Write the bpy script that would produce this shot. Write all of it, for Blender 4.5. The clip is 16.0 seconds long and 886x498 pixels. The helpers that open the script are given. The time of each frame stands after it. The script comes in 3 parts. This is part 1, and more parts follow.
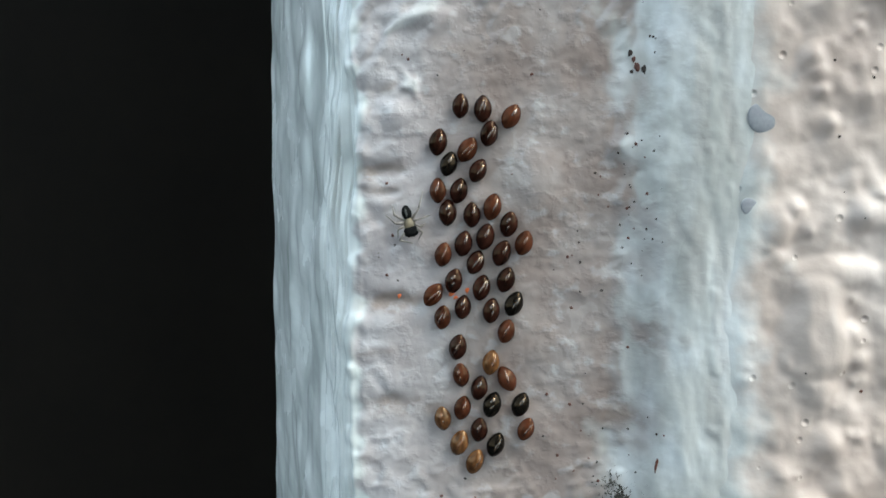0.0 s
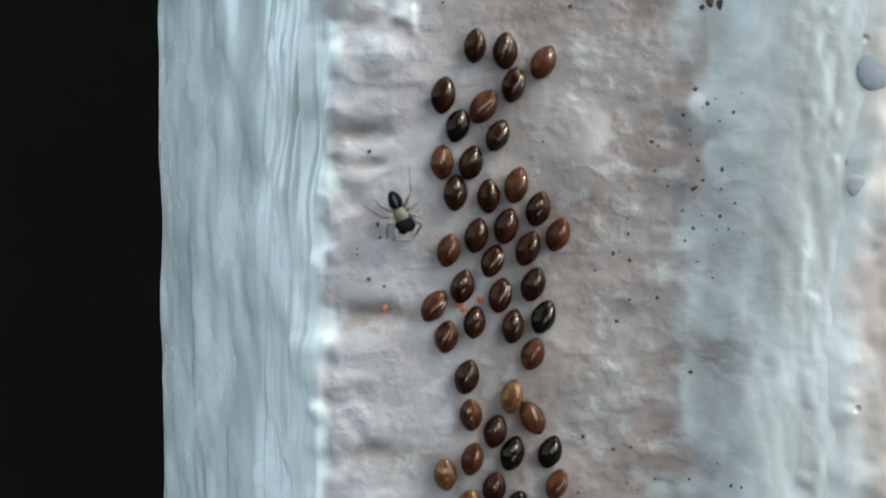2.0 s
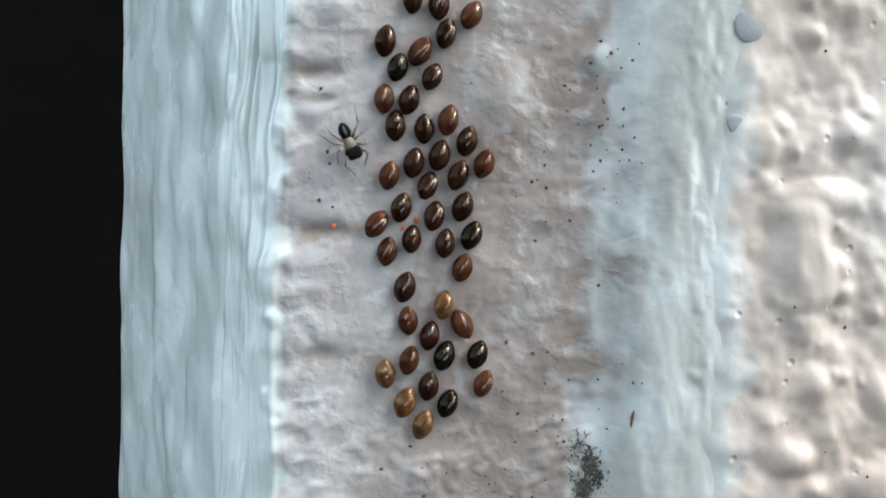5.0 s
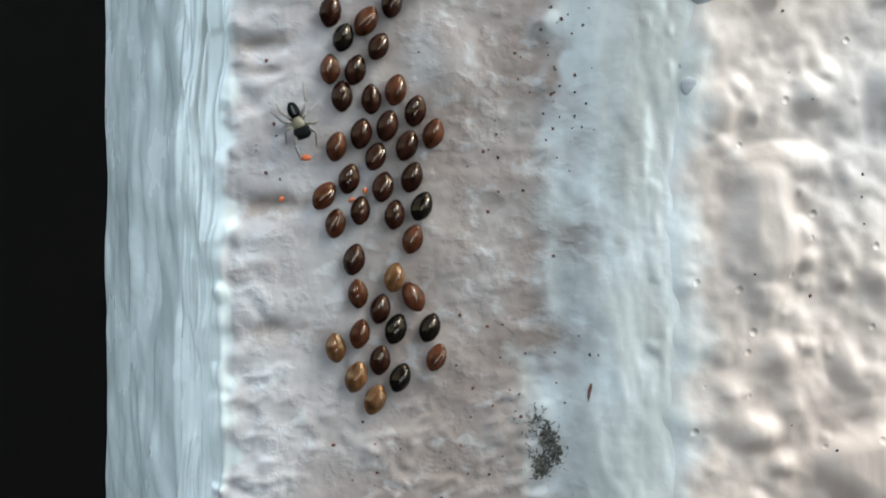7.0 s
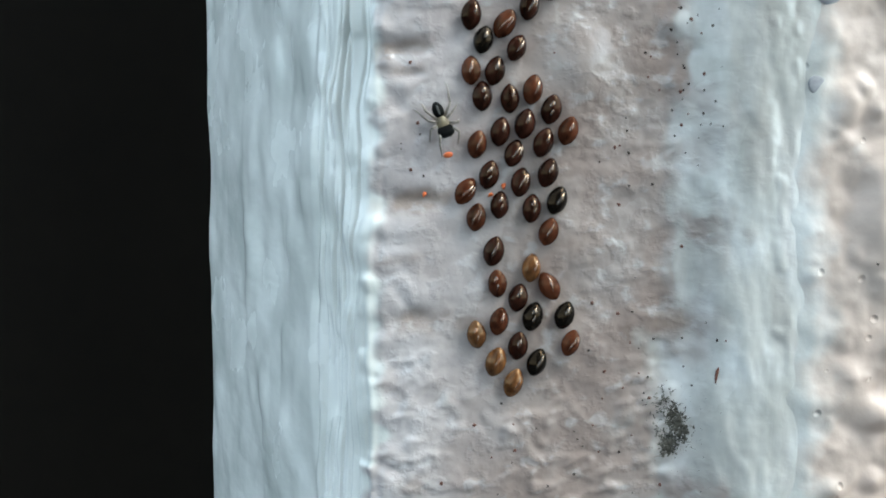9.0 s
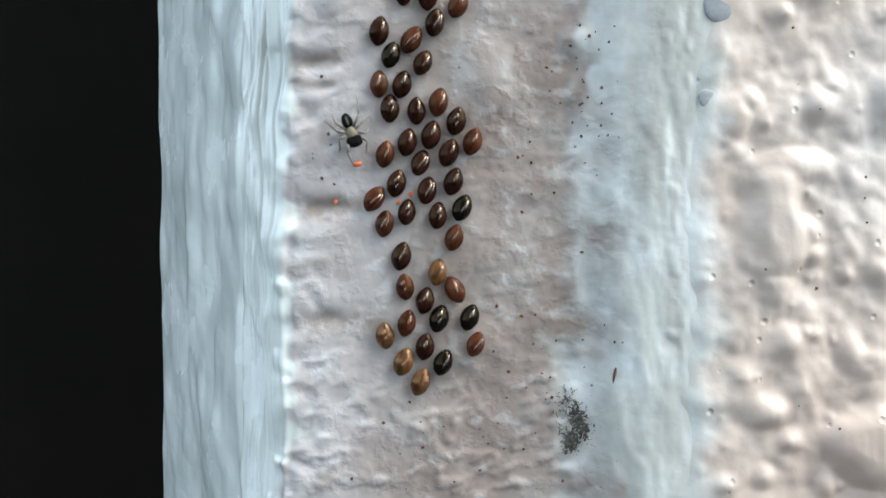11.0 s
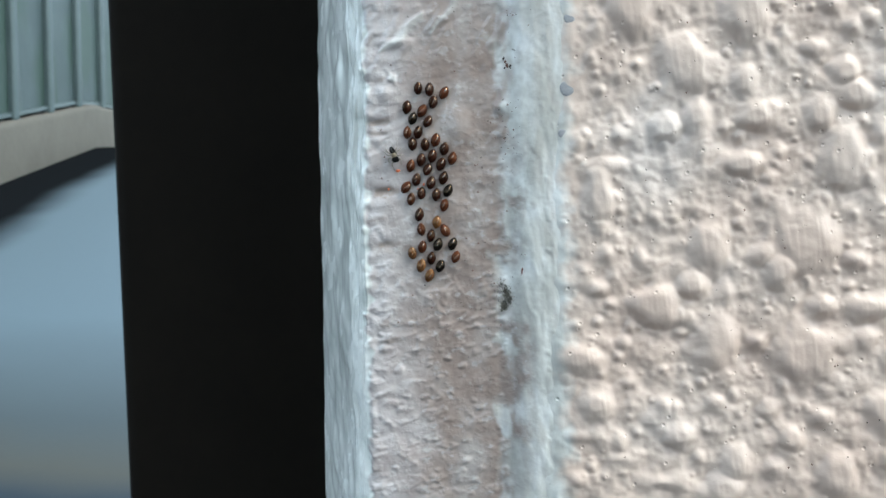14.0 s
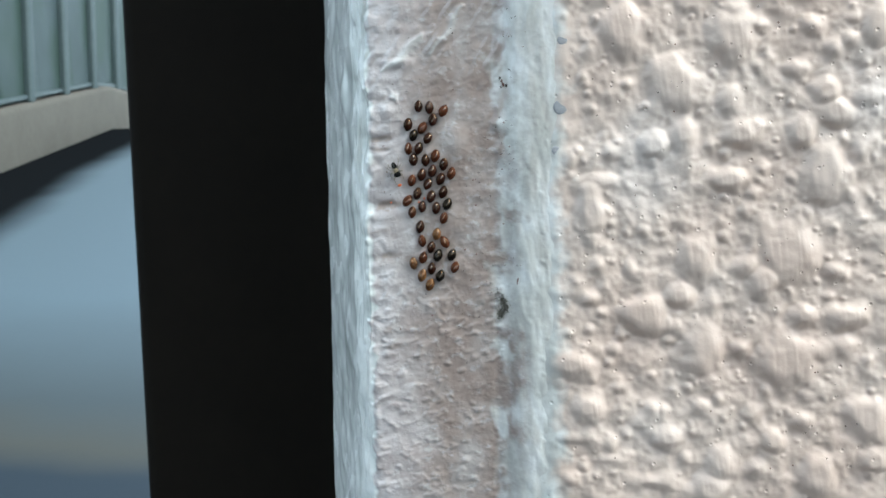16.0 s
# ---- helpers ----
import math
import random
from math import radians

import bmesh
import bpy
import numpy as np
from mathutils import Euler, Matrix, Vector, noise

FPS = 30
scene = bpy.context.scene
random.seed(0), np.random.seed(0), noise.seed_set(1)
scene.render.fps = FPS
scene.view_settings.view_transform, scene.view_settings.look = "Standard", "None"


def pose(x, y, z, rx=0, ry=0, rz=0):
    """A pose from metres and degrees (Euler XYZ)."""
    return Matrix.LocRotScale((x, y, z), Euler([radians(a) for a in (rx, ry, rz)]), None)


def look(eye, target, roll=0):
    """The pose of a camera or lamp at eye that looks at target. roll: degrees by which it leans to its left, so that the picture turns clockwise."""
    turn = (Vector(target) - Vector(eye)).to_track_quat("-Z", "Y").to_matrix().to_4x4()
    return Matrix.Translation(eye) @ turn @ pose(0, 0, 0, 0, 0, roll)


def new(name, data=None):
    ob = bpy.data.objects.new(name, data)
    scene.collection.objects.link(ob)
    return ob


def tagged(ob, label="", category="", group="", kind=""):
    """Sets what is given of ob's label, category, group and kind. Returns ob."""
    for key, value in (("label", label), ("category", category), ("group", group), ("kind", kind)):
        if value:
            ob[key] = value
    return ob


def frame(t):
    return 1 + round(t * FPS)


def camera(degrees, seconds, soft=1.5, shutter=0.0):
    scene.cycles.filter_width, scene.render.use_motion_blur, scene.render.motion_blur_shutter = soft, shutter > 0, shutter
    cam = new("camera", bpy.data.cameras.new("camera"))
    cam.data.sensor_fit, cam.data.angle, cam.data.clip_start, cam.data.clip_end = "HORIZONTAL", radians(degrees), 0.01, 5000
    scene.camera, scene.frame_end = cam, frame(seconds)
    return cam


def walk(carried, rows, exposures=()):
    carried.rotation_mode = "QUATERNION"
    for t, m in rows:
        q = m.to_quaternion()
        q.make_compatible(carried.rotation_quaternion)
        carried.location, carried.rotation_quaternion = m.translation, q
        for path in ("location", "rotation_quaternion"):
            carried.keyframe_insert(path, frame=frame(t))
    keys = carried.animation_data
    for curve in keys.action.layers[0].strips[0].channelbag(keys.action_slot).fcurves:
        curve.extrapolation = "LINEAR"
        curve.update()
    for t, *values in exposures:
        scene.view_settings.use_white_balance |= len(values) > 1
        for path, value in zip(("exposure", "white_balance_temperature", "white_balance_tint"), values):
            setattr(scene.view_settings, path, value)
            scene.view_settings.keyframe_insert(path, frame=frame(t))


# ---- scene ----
MM = 0.001

# ---- camera ----
cam = camera(52.21, 16.0, soft=1.5)
cam.data.dof.use_dof, cam.data.dof.focus_distance, cam.data.dof.aperture_fstop = True, 0.074, 150.0      # a near focus: what lies far off blurs
walk(cam, [
    (0.0, pose(0.00335, -0.05526, 0.00502, 85.641, -0.327, 5.653)),
    (0.5, pose(0.00019, -0.06060, 0.00586, 84.560, -0.180, 3.487)),
    (1.0, pose(-0.00430, -0.04511, 0.00384, 85.460, -0.511, 0.053)),
    (1.5, pose(-0.00672, -0.04016, 0.00111, 86.682, -1.058, -2.394)),
    (2.0, pose(-0.00548, -0.04032, 0.00364, 85.580, -0.992, -4.454)),
    (2.5, pose(-0.00563, -0.04136, 0.00360, 86.287, -1.564, -7.671)),
    (3.0, pose(-0.00659, -0.04353, 0.00193, 86.649, -1.547, -6.534)),
    (3.5, pose(-0.00872, -0.04503, 0.00014, 87.085, -1.794, -6.616)),
    (4.0, pose(-0.00729, -0.04540, -0.00015, 86.783, -1.597, -5.770)),
    (4.5, pose(-0.00571, -0.04537, 0.00006, 88.049, -1.520, -7.261)),
    (4.7, pose(-0.00581, -0.04609, -0.00077, 88.108, -1.513, -7.911)),
    (6.8, pose(-0.00100, -0.04771, -0.00353, 88.877, -0.369, -5.323)),
    (7.0, pose(-0.00098, -0.04655, -0.00391, 89.052, -0.514, -5.426)),
    (7.5, pose(-0.00219, -0.04537, -0.00373, 87.890, -0.175, -4.453)),
    (8.0, pose(-0.00458, -0.04650, -0.00271, 87.006, -0.188, -4.399)),
    (8.5, pose(-0.00697, -0.04805, -0.00196, 86.285, -0.243, -3.689)),
    (9.0, pose(-0.00754, -0.04853, -0.00234, 86.706, -0.214, -4.343)),
    (9.5, pose(-0.00774, -0.04816, -0.00305, 85.637, -0.116, -3.885)),
    (10.0, pose(-0.00448, -0.04829, -0.00277, 87.176, -0.185, -4.549)),
    (10.2, pose(-0.00322, -0.04760, -0.00275, 87.699, -0.174, -4.519)),
    (12.3, pose(-0.00169, -0.06098, -0.00242, 87.183, -0.100, -1.522)),
    (12.5, pose(-0.00098, -0.06137, -0.00471, 87.944, 0.437, 0.188)),
    (12.7, pose(-0.00062, -0.06077, -0.00516, 87.884, -0.130, 1.945)),
    (12.8, pose(-0.00110, -0.07821, -0.00533, 88.311, 0.296, 1.593)),
    (12.9, pose(0.00109, -0.09125, -0.00586, 88.686, 0.502, 3.030)),
    (13.0, pose(0.00337, -0.09666, -0.00633, 88.899, 0.544, 4.240)),
    (13.5, pose(0.01011, -0.10725, -0.00619, 88.311, 0.601, 6.445)),
    (14.0, pose(0.01648, -0.10510, -0.00565, 88.013, 0.782, 8.033)),
    (14.5, pose(0.01443, -0.10493, -0.00334, 87.518, 0.889, 7.588)),
    (15.0, pose(0.01855, -0.10292, 0.00020, 86.137, 1.093, 9.067)),
    (15.5, pose(0.02057, -0.10553, 0.00124, 86.209, 1.127, 9.461)),
    (16.0, pose(0.01909, -0.10993, -0.00173, 86.763, 0.982, 8.962)),
], exposures=[(0, 0.50, 5775, -4), (1.0, 0.41, 5725, -4), (1.5, 0.48, 5725, -4), (2.0, 0.49, 5745, -4), (2.5, 0.67, 5805, -3), (3.0, 0.53, 5725, -4), (3.5, 0.50, 5725, -4), (4.0, 0.66, 5735, -3), (4.7, 0.66, 5765, -3), (7, 0.64, 5775, -4), (8.5, 0.65, 5775, -3), (9.0, 0.63, 5765, -4), (9.5, 0.62, 5775, -2), (10.0, 0.82, 5795, -2), (12.5, 0.62, 5775, -3), (13.0, 0.67, 5795, -2), (13.5, 0.6, 5755, -3), (14.5, 0.56, 5755, -3), (16, 0.56, 5755, -3)])

# ---- light: overcast sky above, a weak warm sun from the right ----
SUN_EL, SUN_AZ = radians(54), radians(64)
world = bpy.data.worlds.new("sky")
scene.world = world
world.use_nodes = True
wn = world.node_tree.nodes
sky = wn.new("ShaderNodeTexSky")
sky.sky_type = "NISHITA"
sky.sun_disc = False
sky.sun_elevation, sky.sun_rotation = SUN_EL, radians(180) - SUN_AZ
sky.altitude, sky.air_density, sky.dust_density = 0.0, 1.0, 2.0
haze = wn.new("ShaderNodeHueSaturation")            # thin cloud: the sky's blue is washed out
haze.inputs["Saturation"].default_value = 0.36
world.node_tree.links.new(sky.outputs["Color"], haze.inputs["Color"])
world.node_tree.links.new(haze.outputs["Color"], wn["Background"].inputs["Color"])
wn["Background"].inputs["Strength"].default_value = 0.352
sun = new("sun", bpy.data.lights.new("sun", "SUN"))
sun.data.energy, sun.data.angle, sun.data.color = 0.98, radians(26), (1.0, 0.79, 0.60)
sun_dir = Vector((math.cos(SUN_EL) * math.sin(SUN_AZ), -math.cos(SUN_EL) * math.cos(SUN_AZ), math.sin(SUN_EL)))
sun.matrix_world = look(sun_dir * 5, (0, 0, 0))


# ---- materials ----
def shader(name, rough=0.5, **inputs):
    m = bpy.data.materials.new(name)
    m.use_nodes = True
    b = m.node_tree.nodes["Principled BSDF"]
    b.inputs["Roughness"].default_value = rough
    for key, value in inputs.items():
        b.inputs[key.replace("_", " ")].default_value = value
    return m, m.node_tree.nodes, m.node_tree.links, b


def noise_node(nodes, links, scale, detail=3.0, stretch=(1, 1, 1), random=False):
    """Noise in the object's own metres, with a stretch by axis."""
    tc, mp, nz = nodes.new("ShaderNodeTexCoord"), nodes.new("ShaderNodeMapping"), nodes.new("ShaderNodeTexNoise")
    mp.inputs["Scale"].default_value = stretch
    links.new(tc.outputs["Object"], mp.inputs["Vector"])
    if random:
        info, add = nodes.new("ShaderNodeObjectInfo"), nodes.new("ShaderNodeVectorMath")
        links.new(mp.outputs["Vector"], add.inputs[0])
        links.new(info.outputs["Random"], add.inputs[1])
        links.new(add.outputs["Vector"], nz.inputs["Vector"])
    else:
        links.new(mp.outputs["Vector"], nz.inputs["Vector"])
    nz.inputs["Scale"].default_value, nz.inputs["Detail"].default_value = scale, detail
    return nz.outputs["Fac"]


def ramp(nodes, links, fac, stops):
    r = nodes.new("ShaderNodeValToRGB")
    while len(r.color_ramp.elements) < len(stops):
        r.color_ramp.elements.new(0.5)
    for e, (at, col) in zip(r.color_ramp.elements, stops):
        e.position, e.color = at, (*col, 1) if len(col) == 3 else col
    links.new(fac, r.inputs["Fac"])
    return r.outputs["Color"]


def maths(nodes, links, op, a, b, c=None):
    n = nodes.new("ShaderNodeMath")
    n.operation = op
    for i, v in enumerate((a, b, c)):
        if v is None:
            continue
        if isinstance(v, (int, float)):
            n.inputs[i].default_value = v
        else:
            links.new(v, n.inputs[i])
    return n.outputs[0]


def mix(nodes, links, fac, a, b, kind="MIX"):
    n = nodes.new("ShaderNodeMix")
    n.data_type, n.blend_type = "RGBA", kind
    for sock, v in ((n.inputs[0], fac), (n.inputs[6], a), (n.inputs[7], b)):
        if isinstance(v, (int, float)):
            sock.default_value = v
        elif isinstance(v, tuple):
            sock.default_value = (*v, 1)
        else:
            links.new(v, sock)
    return n.outputs[2]


def bump(nodes, links, b, fac, strength, distance, before=None):
    n = nodes.new("ShaderNodeBump")
    n.inputs["Strength"].default_value, n.inputs["Distance"].default_value = strength, distance
    links.new(fac, n.inputs["Height"])
    if before is not None:
        links.new(before, n.inputs["Normal"])
    links.new(n.outputs["Normal"], b.inputs["Normal"])
    return n.outputs["Normal"]


def two_tone(name, dark, light, scale, rough=0.5, relief=0.2, depth=0.0001, random=False, stretch=(1, 1, 1), **inputs):
    """A plain material with a coarse and a fine variation and relief."""
    m, n, l, b = shader(name, rough, **inputs)
    coarse, fine = noise_node(n, l, scale, 4, stretch, random), noise_node(n, l, scale * 7, 3, stretch, random)
    both = maths(n, l, "MULTIPLY_ADD", fine, 0.4, maths(n, l, "MULTIPLY", coarse, 0.6))
    l.new(ramp(n, l, both, [(0.3, dark), (0.7, light)]), b.inputs["Base Color"])
    bump(n, l, b, both, relief, depth)
    return m


def attribute(nodes, name):
    n = nodes.new("ShaderNodeAttribute")
    n.attribute_name = name
    return n.outputs["Fac"]


def paint_jamb():
    """Pinkish wall paint on the front, cool white gloss on the reveal, a thinner milky white coat on the sloped edge."""
    m, n, l, b = shader("jamb paint", 0.3, Coat_Weight=0.5, Coat_Roughness=0.1)
    tc, sep = n.new("ShaderNodeTexCoord"), n.new("ShaderNodeSeparateXYZ")
    l.new(tc.outputs["Object"], sep.inputs[0])
    coat, grime = attribute(n, "coat"), attribute(n, "grime")
    wob = noise_node(n, l, 130, 5, (1, 1, 0.6))
    to_lilac = n.new("ShaderNodeMapRange")                  # the pink turns to a paler lilac towards the corner
    l.new(maths(n, l, "MULTIPLY_ADD", wob, 0.008, sep.outputs[0]), to_lilac.inputs[0])
    to_lilac.inputs[1].default_value, to_lilac.inputs[2].default_value, to_lilac.inputs[4].default_value = 0.0050, -0.0010, 0.72
    blotch = noise_node(n, l, 150, 5, (1, 1, 0.9))
    pink = ramp(n, l, blotch, [(0.30, (0.245, 0.188, 0.160)), (0.46, (0.307, 0.243, 0.213)), (0.68, (0.405, 0.358, 0.335))])
    lilac = ramp(n, l, noise_node(n, l, 260, 4, (1, 1, 1.4)), [(0.34, (0.48, 0.422, 0.408)), (0.60, (0.63, 0.58, 0.572))])
    pink = mix(n, l, to_lilac.outputs[0], pink, lilac)
    cool = ramp(n, l, noise_node(n, l, 165, 3, (1, 1, 0.9)), [(0.36, (0.65, 0.66, 0.622)), (0.50, (0.79, 0.79, 0.75)), (0.62, (0.90, 0.895, 0.855))])
    milky = ramp(n, l, noise_node(n, l, 260, 5, (1.5, 1, 0.6)), [(0.34, (0.46, 0.45, 0.415)), (0.50, (0.585, 0.578, 0.545)), (0.64, (0.73, 0.73, 0.715))])
    left = n.new("ShaderNodeMapRange")
    l.new(sep.outputs[0], left.inputs[0])
    left.inputs[1].default_value, left.inputs[2].default_value = -0.0020, -0.0045
    base = mix(n, l, coat, pink, mix(n, l, left.outputs[0], milky, cool))
    base = mix(n, l, maths(n, l, "MULTIPLY", grime, 0.9), base, (0.245, 0.18, 0.14))
    calm = maths(n, l, "MULTIPLY_ADD", coat, -0.8, 1.0)     # the white coats are smoother
    pale = ramp(n, l, noise_node(n, l, 700, 4, (1, 1, 1.3)), [(0.57, (0, 0, 0)), (0.66, (1, 1, 1))])        # pale flecks: cool glints on the grain, put into the colour
    base = mix(n, l, maths(n, l, "MULTIPLY", maths(n, l, "MULTIPLY", pale, 0.20), calm), base, (0.72, 0.73, 0.74))
    l.new(base, b.inputs["Base Color"])
    l.new(maths(n, l, "MULTIPLY_ADD", blotch, 0.3, 0.10), b.inputs["Roughness"])
    flakes = ramp(n, l, noise_node(n, l, 760, 4, (1, 0.5, 1.2)), [(0.50, (0, 0, 0)), (0.62, (1, 1, 1))])
    first = bump(n, l, b, maths(n, l, "MULTIPLY", noise_node(n, l, 2100, 3, (1, 0.4, 1)), calm), 0.26, 0.00013)
    second = bump(n, l, b, maths(n, l, "MULTIPLY", flakes, calm), 0.32, 0.0001, first)
    third = bump(n, l, b, noise_node(n, l, 620, 2, (1, 0.4, 0.9)), 0.20, 0.0004, second)
    bump(n, l, b, maths(n, l, "MULTIPLY", noise_node(n, l, 520, 3, (1.6, 0.6, 0.55)), coat), 0.12, 0.0004, third)       # runs in the white coat
    return m


def paint_stucco():
    m, n, l, b = shader("stucco paint", 0.45, Coat_Weight=0.3, Coat_Roughness=0.22)
    blotch = noise_node(n, l, 60, 5)
    pink = ramp(n, l, blotch, [(0.3, (0.53, 0.402, 0.33)), (0.55, (0.59, 0.474, 0.402)), (0.75, (0.632, 0.546, 0.495))])
    tc, sep = n.new("ShaderNodeTexCoord"), n.new("ShaderNodeSeparateXYZ")
    l.new(tc.outputs["Object"], sep.inputs[0])
    lap = n.new("ShaderNodeMapRange")                   # the white edge paint laps over the first lumps
    l.new(maths(n, l, "MULTIPLY_ADD", noise_node(n, l, 260, 5), 0.007, sep.outputs[0]), lap.inputs[0])
    lap.inputs[1].default_value, lap.inputs[2].default_value = 0.0206, 0.0184
    l.new(mix(n, l, lap.outputs[0], pink, ramp(n, l, noise_node(n, l, 260, 5, (1.5, 1, 0.6)), [(0.36, (0.47, 0.46, 0.43)), (0.50, (0.585, 0.58, 0.55)), (0.64, (0.70, 0.70, 0.685))])), b.inputs["Base Color"])
    l.new(maths(n, l, "MULTIPLY_ADD", blotch, 0.25, 0.48), b.inputs["Roughness"])
    cells = n.new("ShaderNodeTexVoronoi")               # burst bubbles leave small round pits
    cells.inputs["Scale"].default_value = 520
    l.new(tc.outputs["Object"], cells.inputs["Vector"])
    pits = ramp(n, l, cells.outputs["Distance"], [(0.03, (0, 0, 0)), (0.12, (1, 1, 1))])
    first = bump(n, l, b, noise_node(n, l, 1500, 3), 0.24, 0.00013)
    second = bump(n, l, b, pits, 0.6, 0.00024, first)
    bump(n, l, b, noise_node(n, l, 420, 2), 0.14, 0.0005, second)
    return m


JAMB, STUCCO = paint_jamb(), paint_stucco()
DARK = two_tone("dark painted metal", (0.0055, 0.0042, 0.0030), (0.0085, 0.0066, 0.0046), 60, 0.8, 0.1, 0.0002, Specular_IOR_Level=0.08)
def shell(name, dark, light, tint, spec, gloss, **inputs):
    """Glossy egg shell: mottled streaks along its length and a slightly faceted skin that breaks the highlight up."""
    m, n, l, b = shader("shell " + name, 0.12, Specular_IOR_Level=spec, Specular_Tint=tint, **inputs)
    streak = noise_node(n, l, 1000, 3, (1.6, 1.6, 0.45), True)
    mottle = noise_node(n, l, 3800, 3, (1, 1, 0.6), True)
    both = maths(n, l, "MULTIPLY_ADD", mottle, 0.45, maths(n, l, "MULTIPLY", streak, 0.55))
    l.new(ramp(n, l, both, [(0.36, dark), (0.62, light)]), b.inputs["Base Color"])
    l.new(maths(n, l, "MULTIPLY_ADD", mottle, 0.16, gloss), b.inputs["Roughness"])
    bump(n, l, b, noise_node(n, l, 1500, 1, (1.5, 1.5, 0.5), True), 0.5, 0.00018)
    return m


GOLD = (1.0, 0.68, 0.38, 1)
SHADES = (("chestnut", (0.006, 0.0020, 0.0013), (0.036, 0.0115, 0.0072)),
          ("russet", (0.022, 0.0062, 0.003), (0.095, 0.030, 0.014)),
          ("amber", (0.045, 0.017, 0.006), (0.19, 0.082, 0.028)),
          ("black", (0.0016, 0.0014, 0.0013), (0.006, 0.005, 0.004)))
SHELLS = [shell(n, a, c, GOLD, 0.6 if n == "amber" else 0.20, 0.08) for n, a, c in SHADES]
SEAMS = [shell(n + " seam", a, c, GOLD, 1.0, 0.05, Coat_Weight=0.9, Coat_IOR=1.8, Coat_Roughness=0.12, Coat_Tint=(1.0, 0.85, 0.65, 1)) for n, a, c in SHADES]        # glossier than the flanks, added so the seam lines show as highlight streaks
SPECK = two_tone("dirt", (0.012, 0.009, 0.007), (0.05, 0.03, 0.02), 2500, 0.7, 0.3, 0.0001, True)
MOULD = two_tone("mould", (0.012, 0.0105, 0.008), (0.14, 0.125, 0.095), 1400, 0.8, 0.4, 0.0001)
BROWN = two_tone("brown dirt", (0.06, 0.02, 0.012), (0.14, 0.05, 0.03), 2500, 0.6, 0.3, 0.0001, True)
ORANGE = two_tone("orange", (0.55, 0.09, 0.02), (0.75, 0.20, 0.06), 2500, 0.4, 0.2, 0.0001)
TAN = two_tone("tan chitin", (0.13, 0.10, 0.06), (0.25, 0.20, 0.12), 2500, 0.4, 0.3, 0.00005)
LEG = two_tone("leg chitin", (0.15, 0.128, 0.107), (0.27, 0.235, 0.195), 2500, 0.4, 0.2, 0.00003)
BLACK = two_tone("black chitin", (0.003, 0.003, 0.003), (0.010, 0.0098, 0.009), 2500, 0.75, 0.6, 0.00008, Specular_IOR_Level=0.08)
GREY = two_tone("grey stripe", (0.05, 0.05, 0.047), (0.10, 0.10, 0.092), 2500, 0.5, 0.2, 0.00005)


# ---- helpers ----
def part(name, bm, material, parent, label="", smooth=True):
    me = bpy.data.meshes.new(name)
    bm.to_mesh(me)
    bm.free()
    me.materials.append(material)
    if smooth:
        me.polygons.foreach_set("use_smooth", [True] * len(me.polygons))
    ob = new(name, me)
    ob.parent = parent
    return tagged(ob, label) if label else ob


def lattice(seed, size=128):
    return np.random.RandomState(seed).rand(size, size) * 2 - 1


def vn(x, z, seed):
    """Smooth value noise, -1 to 1."""
    g = lattice(seed)
    xi, zi = np.floor(x).astype(int), np.floor(z).astype(int)
    fx, fz = x - xi, z - zi
    fx, fz = fx * fx * fx * (fx * (fx * 6 - 15) + 10), fz * fz * fz * (fz * (fz * 6 - 15) + 10)
    a, b = g[xi % 128, zi % 128], g[(xi + 1) % 128, zi % 128]
    c, d = g[xi % 128, (zi + 1) % 128], g[(xi + 1) % 128, (zi + 1) % 128]
    return (a * (1 - fx) + b * fx) * (1 - fz) + (c * (1 - fx) + d * fx) * fz


def fbm(x, z, seed, octaves=3):
    total = 0
    for o in range(octaves):                            # each octave turned against the last
        c, q, k = math.cos(0.65 * (o + 1)), math.sin(0.65 * (o + 1)), 2 ** o
        total = total + vn((x * c - z * q) * k + 17 * o, (x * q + z * c) * k + 5 * o, seed + o) * 0.5 ** o
    return total


def step(a, b, v):
    t = np.clip((v - a) / (b - a), 0, 1)
    return t * t * (3 - 2 * t)


def grown(a, b, fine, far_a, far_b):
    """Even fine steps from a to b, then ever wider ones out to far_a and far_b."""
    mid = list(np.arange(a, b, fine))
    up, d = [b], fine
    while up[-1] < far_b:
        d *= 1.3
        up.append(min(up[-1] + d, far_b))
    down, d = [], fine
    at = a
    while at > far_a:
        d *= 1.3
        at = max(at - d, far_a)
        down.append(at)
    return np.array(down[::-1] + mid + up)


def sheet(name, X, Y, Z, material, **fields):
    """A mesh object from a grid of places in millimetres, first axis along the wall, second upwards; fields are values at each place."""
    nu, nz = X.shape
    co = np.stack([X, Y, Z], -1).reshape(-1, 3) * MM
    i = np.arange(nu * nz).reshape(nu, nz)
    f = np.stack([i[:-1, :-1], i[1:, :-1], i[1:, 1:], i[:-1, 1:]], -1).reshape(-1, 4)
    me = bpy.data.meshes.new(name)
    me.from_pydata(co.tolist(), [], f.tolist())
    me.materials.append(material)
    me.polygons.foreach_set("use_smooth", [True] * len(me.polygons))
    for key, values in fields.items():
        me.attributes.new(key, "FLOAT", "POINT").data.foreach_set("value", np.ascontiguousarray(values.reshape(-1), dtype=np.float32))
    return new(name, me)


FLOOR = -1150.0
ROWS = grown(-46, 42, 0.13, FLOOR, 1300)


